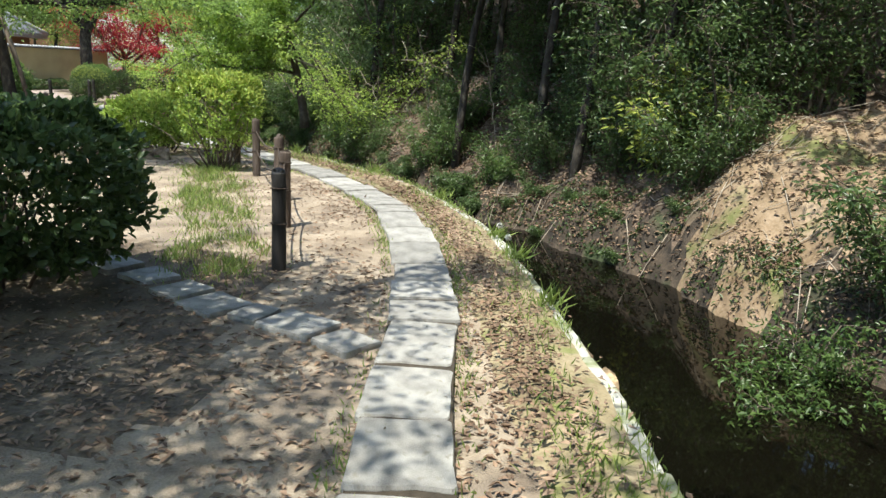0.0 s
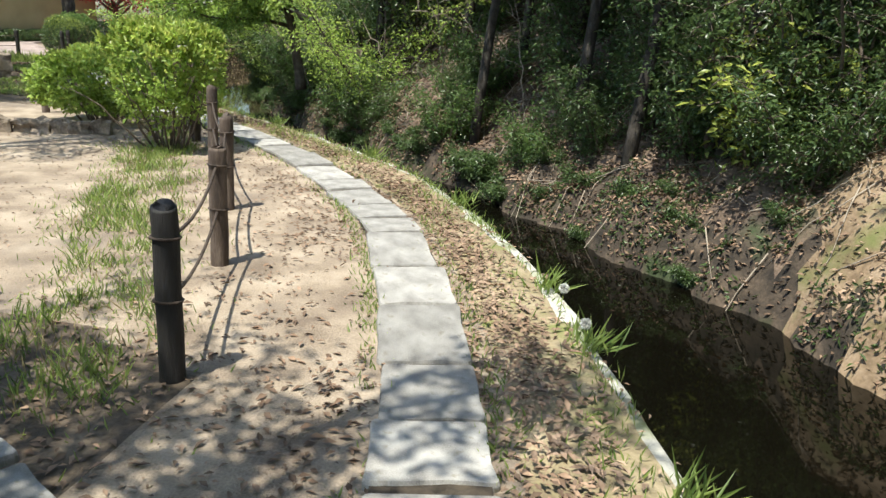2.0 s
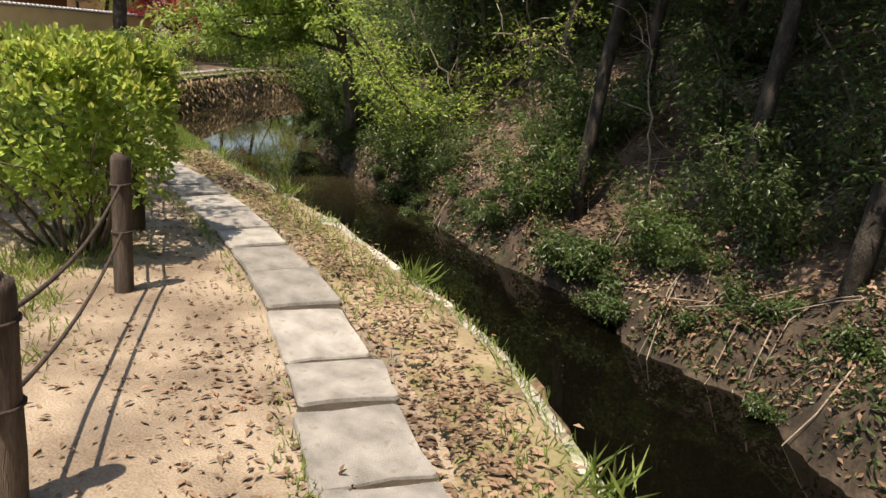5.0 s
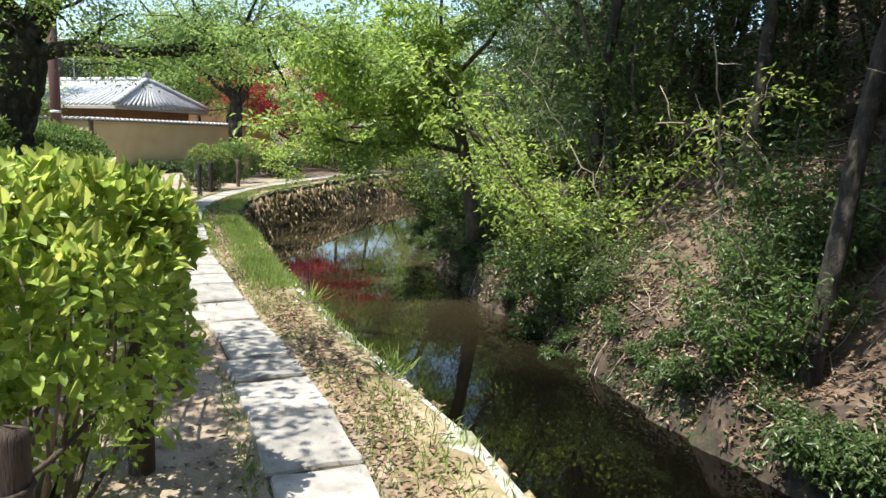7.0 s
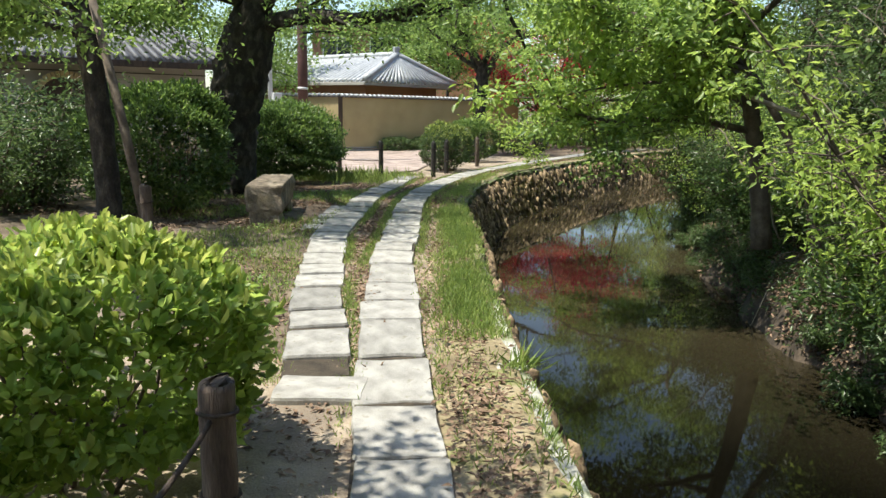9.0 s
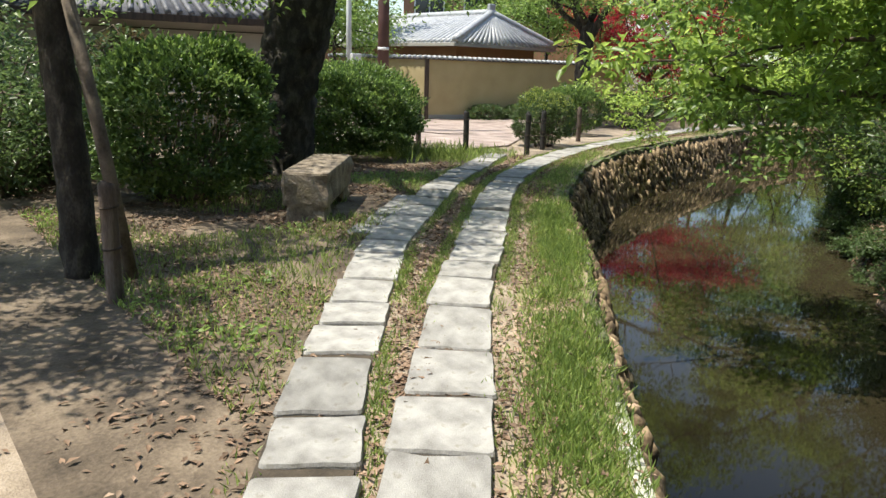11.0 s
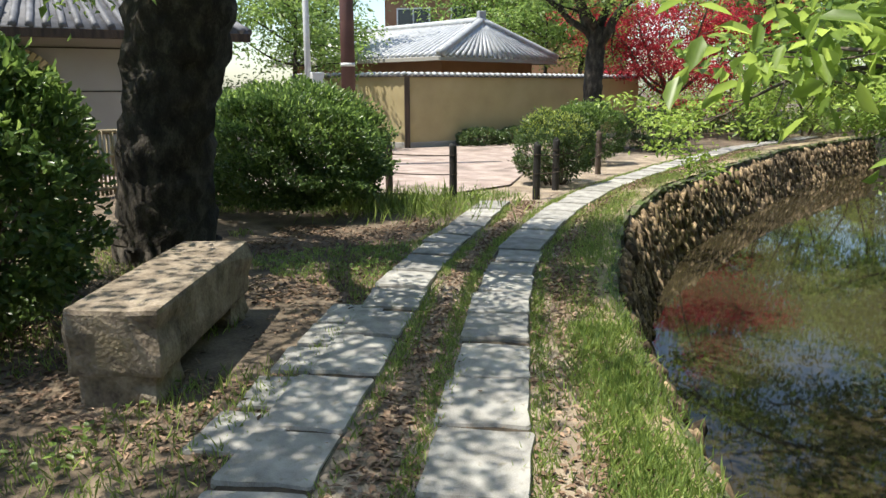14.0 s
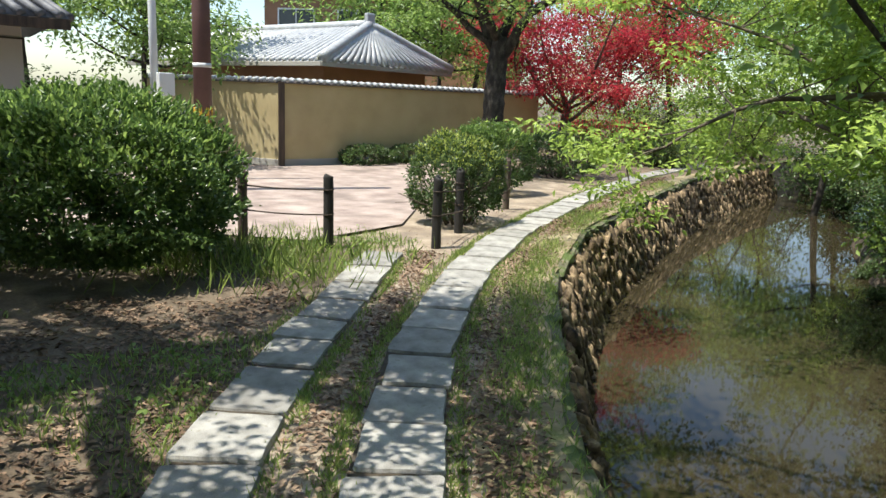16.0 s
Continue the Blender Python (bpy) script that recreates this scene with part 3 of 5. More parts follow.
for x, y, turn, w, l in ((-0.19, 0.92, 62, 0.36, 0.36), (0.17, 0.69, 60, 0.38, 0.46), (0.50, 0.60, 75, 0.30, 0.27), (0.84, 0.48, 68, 0.36, 0.50), (1.22, 0.27, 58, 0.30, 0.36), (-0.6, 1.18, 60, 0.34, 0.42), (-1.05, 1.4, 64, 0.36, 0.44)):
    part("slab", slabs[sr.integers(8)], side_path).matrix_basis = pose(x, y, 0.014, 0, 0, turn) @ Matrix.Diagonal((w * 0.93, l * 0.86, 1, 1))
step_path = thing("pavement_bench", "small grey paving slabs in front of the stone bench", "pavement", kind="structure")
for x, y in ((-10.02, 13.62), (-10.36, 13.98), (-10.68, 14.32), (-11.0, 14.66), (-9.7, 13.25)):
    part("slab", slabs[sr.integers(8)], step_path).matrix_basis = pose(x, y, 0.015, 0, 0, 45 + sr.normal(0, 3)) @ Matrix.Diagonal((0.40, 0.42, 1, 1))
part("slab", slabs[2], left_path).matrix_basis = pose(-4.98, 9.86, 0.016, 0, 0, 44) @ Matrix.Diagonal((0.5, 0.34, 1, 1))


# ---- posts and ropes ----
def post_mesh(seed, height=0.8, radius=0.058):
    r = np.random.default_rng(seed)
    z = np.array([-0.1, 0.0, 0.2, 0.45, 0.68, 0.775, 0.797, 0.8]) * height / 0.8
    rad = np.array([1.0, 1.0, 0.98, 0.97, 0.96, 0.955, 0.90, 0.76]) * radius
    pts = np.c_[r.normal(0, 0.002, len(z)), r.normal(0, 0.002, len(z)), z]
    return tube("post_body", pts, rad, M_POST, 14, 0.018)


M_CHAR = shader("blackened_post_wood", [(0.012, 0.011, 0.011), (0.03, 0.027, 0.026)], 6.0, 0.7, 0.6, 70, stretch=(3, 3, 0.35))
post_bodies = [post_mesh(200 + i) for i in range(4)]
POSTS = {"a": (0.205, 1.70), "b": (-0.36, 3.22), "c": (-0.98, 4.54), "d": (-2.10, 6.42), "e": (-3.0, 7.65), "f": (-3.72, 8.57), "g": (-13.02, 13.02), "h": (-15.06, 18.93), "i": (-14.33, 19.93), "j": (-14.85, 20.9), "k": (-15.8, 23.1), "l": (-15.9, 18.35), "m": (-6.2, 8.95), "n": (-8.66, 10.53)}
pr = np.random.default_rng(5)
for key, (x, y) in POSTS.items():
    p = thing("fence_post", "weathered round wooden fence post set in the earth", "post", "wooden fence posts", pose(x, y, 0, pr.normal(0, 0.7), pr.normal(0, 0.7), pr.uniform(0, 360)))
    body = post_bodies[pr.integers(4)]
    if key in "ahij":
        body = body.copy()
        body.materials[0] = M_CHAR
        tagged(p, "blackened round wooden fence post set in the earth")
    tall_by = {"a": 0.97, "b": 0.94, "c": 0.95, "e": 0.91, "f": 0.92}.get(key, 1.0)
    part("post_body", body, p, m=Matrix.Diagonal((1, 1, tall_by, 1)))
    for z in (0.64, 0.36):
        ring = np.array([(0.061 * math.cos(a), 0.061 * math.sin(a), z + 0.006 * math.sin(a)) for a in np.linspace(0, 2 * math.pi, 13)])
        part("rope_knot", tube("rope_knot", ring, np.full(13, 0.0065), M_ROPE, 6), p, "dark rope tied round the post")


def rope(a, b, z, sag):
    u = np.linspace(0, 1, 15)
    pts = np.c_[np.outer(1 - u, a) + np.outer(u, b), z - 4 * sag * u * (1 - u)]
    ob = new("rope", tube("rope", pts, np.full(15, 0.0095), M_ROPE, 6))
    tagged(ob, "dark sagging rope strung between wooden posts", "rope", "fence ropes")


for a, b in ("ab", "bc", "cd", "ef", "hl", "ik", "de"):
    for z, sag in ((0.64, 0.015), (0.36, 0.02)) if a + b == "hl" else ((0.64, 0.10), (0.36, 0.09)):
        rope(POSTS[a], POSTS[b], z, sag)


# ---- clipped bushes ----
def bush(label, at, size, leaf, count, length, seed, square=2.6, low=0.15, tips=None, name="bush", young=0.0):
    """A clipped bush: thin stems below, a shell of leaves outside with gaps, some leaves inside."""
    r = np.random.default_rng(seed)
    root = thing(name, label, "bush", "clipped bushes", (at[0], at[1], 0))
    a, b, h = size
    sprig = r.integers(0, count // 14, count)
    u = unit(unit(r.normal(0, 1, (count // 14, 3)))[sprig] + r.normal(0, 0.075, (count, 3)))
    e = 2.0 / square
    shape = np.sign(u) * np.abs(u) ** e
    shape /= (np.abs(shape) ** square).sum(1, keepdims=True) ** (1 / square)
    lump = 1 + 0.11 * value_noise(u[:, 0] * 3 + 7, u[:, 1] * 3 + u[:, 2] * 2, 0.8, seed) + 0.09 * value_noise(u[:, 0] * 3 + 1, u[:, 2] * 3 + u[:, 1], 0.35, seed + 1)
    depth = 1 - np.abs(r.normal(0, 0.05, count)) - np.abs(r.normal(0, 0.09, count // 14))[sprig] + 0.05 * (r.random(count) < 0.15)
    mid = h * (0.36 + low)
    half = np.where(shape[:, 2] > 0, h - mid, mid - low * h * 0.5)
    at3 = shape * (lump * depth)[:, None] * np.c_[np.full(count, a), np.full(count, b), half] + [0, 0, mid]
    keep = (at3[:, 2] > 0.04) & ((u[:, 2] > -0.6) | (r.random(count) < 0.4))
    at3, u = at3[keep], u[keep]
    way = u * 0.8 + r.normal(0, 0.6, at3.shape) + [0, 0, 0.35]
    up = u + r.normal(0, 0.4, at3.shape) + [0, 0, 0.7]
    s = r.uniform(0.6, 1.25, len(at3))
    part("foliage", mesh_of("foliage", *round_leaf_data(at3, way, up, length * s, length * 0.58 * s), leaf), root)
    # lighter leaves, denser towards the top: young growth and the sunlit crown painted in
    if tips:
        top = r.random(len(at3)) < np.clip(u[:, 2] * 1.3 - young, 0.03, 0.9) * 0.6
        t3, tu = at3[top] * 1.015, u[top]
        part("young_growth", mesh_of("young_growth", *round_leaf_data(t3, tu * 0.6 + r.normal(0, 0.5, t3.shape) + [0, 0, 0.7], tu + r.normal(0, 0.5, t3.shape), length * r.uniform(0.8, 1.4, len(t3)), length * 0.55), tips), root, "bright top growth with sunlight put into its colour")
    stems = []
    for _ in range(26):
        ang, rr = r.uniform(0, 2 * math.pi), r.uniform(0.05, 0.35)
        st = np.array([math.cos(ang) * rr * a, math.sin(ang) * rr * b, -0.05])
        pts = wander(st, (math.cos(ang) * 0.5, math.sin(ang) * 0.5, 1), h * 0.8, 6, 0.16, r)
        stems.append(tube_data(pts, np.linspace(0.016, 0.004, 7), 5))
    tagged(part("stem_tangle", mesh_of("stem_tangle", *joined(stems), M_TWIG, True), root), kind="stuff")
    return root


bush("dense dark green clipped bush in shade", (-1.6, 0.62), (1.15, 0.85, 1.32), L_DARK, 17000, 0.075, 1, low=0.12)
bush("yellow-green clipped bush with bright top growth with sunlight put into its colour", (-2.98, 7.02), (0.64, 0.62, 1.42), L_MAPLE, 7500, 0.062, 2, low=0.34, tips=L_LIME, young=-0.45)
bush("low green clipped bush beside the slabs", (-4.95, 8.55), (0.82, 0.72, 0.98), L_MAPLE, 13000, 0.065, 3, low=0.2, tips=L_LIME, young=0.25)
bush("large dark green clipped bush near the grey house", (-12.3, 12.25), (1.0, 1.0, 1.82), L_BUSH, 20000, 0.07, 4, low=0.08, tips=L_FRESH, young=0.2)
bush("broad domed green clipped bush", (-15.9, 16.6), (1.72, 1.3, 1.62), L_BUSH, 42000, 0.06, 5, square=2.1, low=0.03, tips=L_FRESH, young=0.0)
bush("small round clipped bush behind the posts", (-15.35, 21.4), (0.62, 0.62, 1.2), L_DARK, 12000, 0.045, 6, low=0.1, tips=L_LIME, young=0.25)
bush("bright green clipped bush at the path's far bend", (-17.35, 24.6), (0.75, 0.7, 1.3), L_BUSH, 10000, 0.055, 7, low=0.1, tips=L_FRESH)
bush("dark clipped shrub on the grassy strip by the far bend", (-18.6, 28.6), (0.9, 0.7, 1.05), L_DARK, 7000, 0.06, 8, low=0.05, name="shrub")
for i, (x, y) in enumerate(((-22.7, 26.2), (-22.6, 27.6), (-22.55, 29.0))):
    bush("low dark shrub at the foot of the ochre wall", (x, y), (0.45, 0.75, 0.5), L_DARK, 5000, 0.06, 20 + i, low=0.0, name="shrub")


# ---- stone bench ----
bench = thing("stone_bench", "long rough-hewn stone bench with a worn top", "bench", at=pose(-11.07, 13.42, 0, 0, 0, math.degrees(math.atan2(1.06, -1.30))))
part("seat_block", box("seat_block", (1.72, 0.48, 0.37), M_BENCH, 0.03, 0.004, 8, 2), bench, m=pose(0, 0, 0.15))
for x in (-0.66, 0.66):
    part("support_block", box("support_block", (0.36, 0.42, 0.24), M_BENCH, 0.03, 0.006, 9, 2), bench, "rough stone foot", m=pose(x, 0, -0.06))


# ---- trees ----
def tree(label, at, trunk_pts, trunk_r, limbs, leaf, leaf_len, per, clump_r, seed, bark=M_BARK, name="tree", clumps=4, flat=0.5, droop=0.3, sides=14, bend=0.16, rise=0.02):
    """limbs: (place along the trunk 0..1, way, length, thickness). Clusters of leaves sit along the outer part of every limb and its twigs."""
    r = np.random.default_rng(seed)
    root = thing(name, label, "tree", at=(at[0], at[1], 0))
    tp = np.asarray(trunk_pts, float)
    u = np.linspace(0, len(tp) - 1, len(tp) * 5)
    fine = np.stack([np.interp(u, np.arange(len(tp)), tp[:, k]) for k in range(3)], -1)
    fine[1:, :2] += r.normal(0, 0.012, (len(u) - 1, 2)) * np.mean(trunk_r)
    part("trunk", tube("trunk", fine, np.interp(u, np.arange(len(tp)), trunk_r) * r.normal(1, 0.006, len(u)), bark, sides * 2, 0.06), root)
    centres = []
    for along, way, length, thick in limbs:
        wood = []
        i = along * (len(tp) - 1)
        k = min(int(i), len(tp) - 2)
        start = tp[k] * (1 - i + k) + tp[k + 1] * (i - k)
        pts = wander(start, way, length, 9, bend, r, rise)
        wood.append(tube_data(pts, np.linspace(thick, thick * 0.25, 10), 8))
        for j in range(2, 10):
            for _ in range(2):
                side = unit(pts[j] - pts[j - 1]) * 0.5 + r.normal(0, 0.7, 3) * [1, 1, 0.5]
                tw = wander(pts[j], side, length * r.uniform(0.2, 0.42), 4, 0.2, r)
                wood.append(tube_data(tw, np.linspace(thick * 0.26, thick * 0.07, 5), 5))
                centres += [tw[-1], tw[-2], tw[2] + r.normal(0, 0.1, 3)][:clumps]
        part("limb", mesh_of("limb", *joined(wood), bark, True), root)
    if per:
        part("crown", mesh_of("crown", *clump_leaves(centres, clump_r, int(per * 1.9), leaf_len * 1.1, leaf_len * 0.55, flat, droop, seed + 1, name == "overhanging_tree"), leaf), root)
    return root


# large cherry by the bench, leaning over the path
tree("old cherry tree with thick dark furrowed trunk", (-13.85, 14.3), [(0, 0, -0.1), (0, 0, 0.1), (0.02, 0.02, 0.6), (0.08, 0.06, 1.2), (0.17, 0.13, 1.8), (0.30, 0.22, 2.4), (0.42, 0.30, 3.0), (0.5, 0.34, 3.5)], [0.56, 0.48, 0.43, 0.42, 0.45, 0.47, 0.38, 0.24],
     [(0.8, (0.9, 0.9, 0.75), 4.6, 0.17), (0.95, (0.5, -0.7, 0.9), 4.2, 0.15), (1.0, (-0.5, 0.5, 1.2), 3.6, 0.14), (0.85, (0.9, -0.2, 0.9), 4.4, 0.14), (0.9, (-0.7, -0.7, 0.9), 4.0, 0.14), (0.92, (0.1, -1, 0.45), 3.6, 0.12), (0.95, (-1, 0.1, 0.6), 3.8, 0.12), (1.0, (0.9, 0.4, 1.1), 4.4, 0.13)], L_FRESH, 0.085, 52, 0.5, 41)
# slim leaning cherry with its prop
tree("slim dark leaning cherry tree", (-9.45, 10.5), [(0, 0, -0.1), (-0.05, 0.0, 0.8), (-0.12, -0.02, 1.6), (-0.26, -0.05, 2.4), (-0.4, -0.05, 3.2), (-0.4, 0, 4.0)], [0.13, 0.12, 0.11, 0.11, 0.10, 0.08],
     [(0.85, (-0.8, 0.6, 0.6), 3.2, 0.06), (0.95, (-0.5, -1, 0.7), 3.0, 0.06), (1.0, (-0.3, 0.9, 0.9), 2.8, 0.06), (0.6, (-0.9, -0.5, 0.35), 2.4, 0.05), (0.55, (-0.3, -1, 0.15), 2.6, 0.04), (0.62, (0.2, -1, 0.3), 2.6, 0.04)], L_FRESH, 0.08, 34, 0.4, 43)
prop = tagged(part("tree_prop", tube("tree_prop", [(-9.15, 10.78, -0.05), (-9.33, 10.65, 1.2), (-9.62, 10.5, 2.6)], [0.05, 0.05, 0.045], M_TWIG, 8)), "grey wooden pole propping the slim tree", "prop")
# cherry at the far bend, in front of the ochre wall
tree("dark-trunked cherry tree beyond the path's bend", (-20.0, 27.75), [(0, 0, -0.1), (0, 0, 0.6), (0.05, 0, 1.5), (0, 0.1, 2.4), (0.1, 0.1, 3.2)], [0.34, 0.28, 0.25, 0.24, 0.2],
     [(0.8, (1, 0.2, 1.2), 4.2, 0.14), (0.85, (-1, -0.3, 1.0), 4.2, 0.14), (0.95, (0.2, -1, 0.9), 4.2, 0.12), (1.0, (0.1, 0.8, 1.2), 4.0, 0.12), (0.9, (-0.5, -0.9, 0.6), 4.0, 0.1)], L_FRESH, 0.09, 26, 0.5, 47)
# trees beside the yard behind the walk, whose crowns shade the path
for i, (x, y, h) in enumerate(((-1.6, -5.2, 3.2), (4.9, -5.0, 3.4), (-2.2, -2.8, 3.6))):
    tree("cherry tree with a wide light crown", (x, y), [(0, 0, -0.1), (0.03, 0.02, 1.0), (0.05, -0.05, 2.2), (0.1, 0, h)], [0.26, 0.2, 0.18, 0.15],
         [(0.85, (0.9, 0.5, 0.6), 4.2, 0.1), (0.95, (-0.7, 0.6, 0.7), 3.6, 0.1), (1.0, (0.3, 1, 0.7), 4.4, 0.1), (0.9, (0.4, -0.9, 0.6), 3.6, 0.09), (1.0, (0.9, -0.1, 0.9), 4.0, 0.09), (0.95, (-0.8, 1.0, 0.5), 4.8, 0.09)], L_FRESH, 0.085, 32, 0.42, 50 + i)
# unseen tree beside the yard, added so its one-sided crown shades the slabs by the low bush
tree("unseen cherry tree with a one-sided crown, added for its shade", (-5.6, 4.6), [(0, 0, -0.1), (0.03, 0.04, 1.0), (0.08, 0.1, 2.2), (0.15, 0.25, 3.2)], [0.17, 0.14, 0.12, 0.10],
     [(0.95, (1.3, 2.5, 1.5), 3.2, 0.06), (1.0, (1.5, 2.1, 1.7), 3.4, 0.06), (0.9, (1.9, 2.5, 1.2), 3.4, 0.055)], L_FRESH, 0.085, 22, 0.4, 57)
# red maple
tree("red-leaved maple tree with spreading branches", (-21.9, 33.6), [(0, 0, -0.1), (0.05, 0, 0.6), (0.0, 0.1, 1.2), (0.1, 0.1, 1.7)], [0.16, 0.13, 0.12, 0.1],
     [(0.6, (1, 0.3, 0.45), 4.4, 0.07), (0.8, (-1, -0.6, 0.6), 4.2, 0.07), (0.9, (0.2, -1, 0.7), 3.4, 0.06), (1.0, (0.2, 0.7, 1.1), 3.2, 0.06), (1.0, (1, 0.5, 0.8), 4.4, 0.06), (1.0, (-0.6, -0.1, 1.1), 3.4, 0.06), (0.9, (1, 0.9, 0.5), 4.4, 0.05), (0.9, (-0.7, -1, 0.9), 3.6, 0.05)], L_RED, 0.10, 30, 0.55, 61, M_TWIG, droop=0.4)
azalea = bush("clipped azalea hedge covered in crimson flowers", (-22.6, 37.2), (2.4, 1.0, 1.2), L_DARK, 10000, 0.07, 63, low=0.0, tips=L_AZALEA, name="azalea_hedge")

# maple branches that hang over the canal
tree("green maple leaning over the canal from the far bank", (-5.6, 17.6), [(0, 0, -0.2), (-0.1, -0.1, 0.9), (-0.25, -0.25, 1.8), (-0.4, -0.4, 2.6)], [0.13, 0.11, 0.10, 0.08],
     [(0.5, (-1, -0.55, 0.35), 3.0, 0.05), (0.6, (-1, 0.3, 0.3), 3.2, 0.05), (0.8, (-0.4, -1, 0.4), 2.6, 0.05), (0.95, (-1, -0.1, 0.5), 3.4, 0.05), (1.0, (0.2, -0.9, 0.8), 2.6, 0.05), (1.0, (0.8, 0.4, 0.9), 2.8, 0.05)], L_FRESH, 0.08, 34, 0.33, 71, M_TWIG, flat=0.3)
tree("green maple with low branches over the canal bend", (-9.3, 24.4), [(0, 0, -0.4), (-0.15, -0.1, 0.9), (-0.45, -0.2, 1.9), (-0.8, -0.3, 2.8)], [0.14, 0.12, 0.10, 0.08],
     [(0.4, (-1, -0.4, 0.12), 4.0, 0.05), (0.6, (-1, 0.2, 0.2), 4.4, 0.05), (0.8, (-0.8, -0.9, 0.15), 3.6, 0.05), (0.95, (-1, -0.2, 0.5), 4.2, 0.05), (1.0, (-0.3, 0.9, 0.7), 3.0, 0.05), (0.7, (-0.9, -0.5, 0.3), 4.2, 0.05), (1.0, (-0.6, -0.9, 0.5), 3.4, 0.05), (0.5, (-0.4, -1, 0.1), 3.0, 0.045)], L_MAPLE, 0.085, 40, 0.36, 73, M_TWIG, flat=0.3)
tree("broad-leaved young tree reaching over the water", (-4.75, 17.35), [(0, 0, -0.3), (-0.2, -0.15, 0.7), (-0.5, -0.3, 1.4), (-0.9, -0.5, 2.1)], [0.07, 0.06, 0.05, 0.04],
     [(0.9, (-1, -0.78, 0.32), 2.5, 0.034), (1.0, (-1, -0.6, 0.4), 2.6, 0.034), (0.9, (-0.9, -0.95, 0.34), 2.3, 0.03), (1.0, (-0.7, -0.2, 0.6), 2.0, 0.02)], L_MAPLE, 0.10, 18, 0.24, 75, M_TWIG, name="overhanging_tree", flat=0.6, droop=0.6, bend=0.1, rise=-0.02)


# ---- woods on the hillside: a few kinds of shrubs and trees, each planted several times ----
def shrub_kind(name, label, leaf, h, spread, per, length, seed, stems=7, flat=0.7):
    r = np.random.default_rng(seed)
    root = thing(name, label, "shrub" if h < 3 else "tree", "wooded hillside")
    wood, centres = [], []
    for i in range(stems):
        ang = 2 * math.pi * i / stems + r.normal(0, 0.4)
        pts = wander((0.06 * math.cos(ang), 0.06 * math.sin(ang), -0.25), (math.cos(ang) * spread, math.sin(ang) * spread, 1.0), h * r.uniform(0.7, 1.1), 8, 0.13, r)
        wood.append(tube_data(pts, np.linspace(0.014 + 0.008 * h, 0.006, 9), 6))
        for j in range(2, 9):
            for _ in range(3):
                tw = wander(pts[j], r.normal(0, 1, 3) * [1, 1, 0.45], h * r.uniform(0.1, 0.24), 3, 0.2, r)
                wood.append(tube_data(tw, np.linspace(0.008, 0.003, 4), 4))
                centres += [tw[-1], tw[1]]
    tagged(part("branching", mesh_of("branching", *joined(wood), M_TWIG, True), root), kind="stuff")
    part("foliage", mesh_of("foliage", *clump_leaves(centres, 0.11 * h ** 0.6 + 0.05, per, length, length * 0.4, flat, 0.35, seed + 1), leaf), root)
    return root


def canopy_kind(name, label, leaf, seed, h=8.0, reach=3.0, per=48, length=0.17):
    """A tall tree: a bare stem and a wide crown of leafy layers."""
    r = np.random.default_rng(seed)
    root = thing(name, label, "tree", "wooded hillside")
    stem = wander((0, 0, -0.4), (0.05, 0.03, 1), h, 9, 0.05, r)
    part("trunk", tube("trunk", stem, np.linspace(0.11, 0.04, 10), M_BARK, 10, 0.04), root)
    wood, centres = [], []
    for j in range(5, 10):
        for _ in range(4):
            ang = r.uniform(0, 2 * math.pi)
            pts = wander(stem[j], (math.cos(ang), math.sin(ang), 0.35), reach * r.uniform(0.6, 1.1), 6, 0.18, r)
            wood.append(tube_data(pts, np.linspace(0.05, 0.012, 7), 6))
            centres += [p + r.normal(0, 0.35, 3) for p in pts[2:]] + [pts[-1], pts[-2]]
    tagged(part("branching", mesh_of("branching", *joined(wood), M_BARK, True), root), kind="stuff")
    part("crown", mesh_of("crown", *clump_leaves(centres, 0.75, per, length, length * 0.5, 0.5, 0.3, seed + 1), leaf), root)
    return root


KINDS = [
    shrub_kind("evergreen_shrub", "dark evergreen shrub on the wooded bank", L_DARK, 2.2, 0.45, 15, 0.095, 81),
    shrub_kind("leafy_shrub", "leafy green shrub on the wooded bank", L_BUSH, 1.7, 0.6, 15, 0.09, 83),
    shrub_kind("young_tree", "thin-stemmed evergreen tree on the hillside", L_DARK, 4.6, 0.28, 17, 0.12, 85, 6),
    shrub_kind("forest_tree", "tall dark evergreen tree on the hillside", L_DARK, 7.5, 0.22, 16, 0.17, 87, 6),
    shrub_kind("low_undergrowth", "low dark fern-like undergrowth at the water's edge", L_DARK, 0.6, 1.1, 10, 0.075, 89, 8, 0.4),
    canopy_kind("canopy_tree", "tall evergreen tree with a wide dark crown", L_DARK, 91),
    canopy_kind("broadleaf_tree", "broad tree with fresh green spring leaves", L_FRESH, 93, 6.5, 2.6),
    shrub_kind("maple_shrub", "fresh green many-stemmed maple on the bank", L_MAPLE, 3.4, 0.42, 17, 0.10, 95, 7, 0.4),
    shrub_kind("lime_tipped_shrub", "slender shrub with yellow-green young leaves", L_LIME, 2.1, 0.4, 4, 0.13, 97, 4, 0.5),
]


wr_ = np.random.default_rng(21)
for o in KINDS:
    o.matrix_basis = Matrix.Translation((0, 0, 0))


def plant(kind, x, y, scale, sink=0.05):
    z = float(ground_z([(x, y)])[0][0])
    copy_thing(KINDS[kind], pose(x, y, z - sink, 0, 0, wr_.uniform(0, 360)) @ Matrix.Scale(scale, 4))


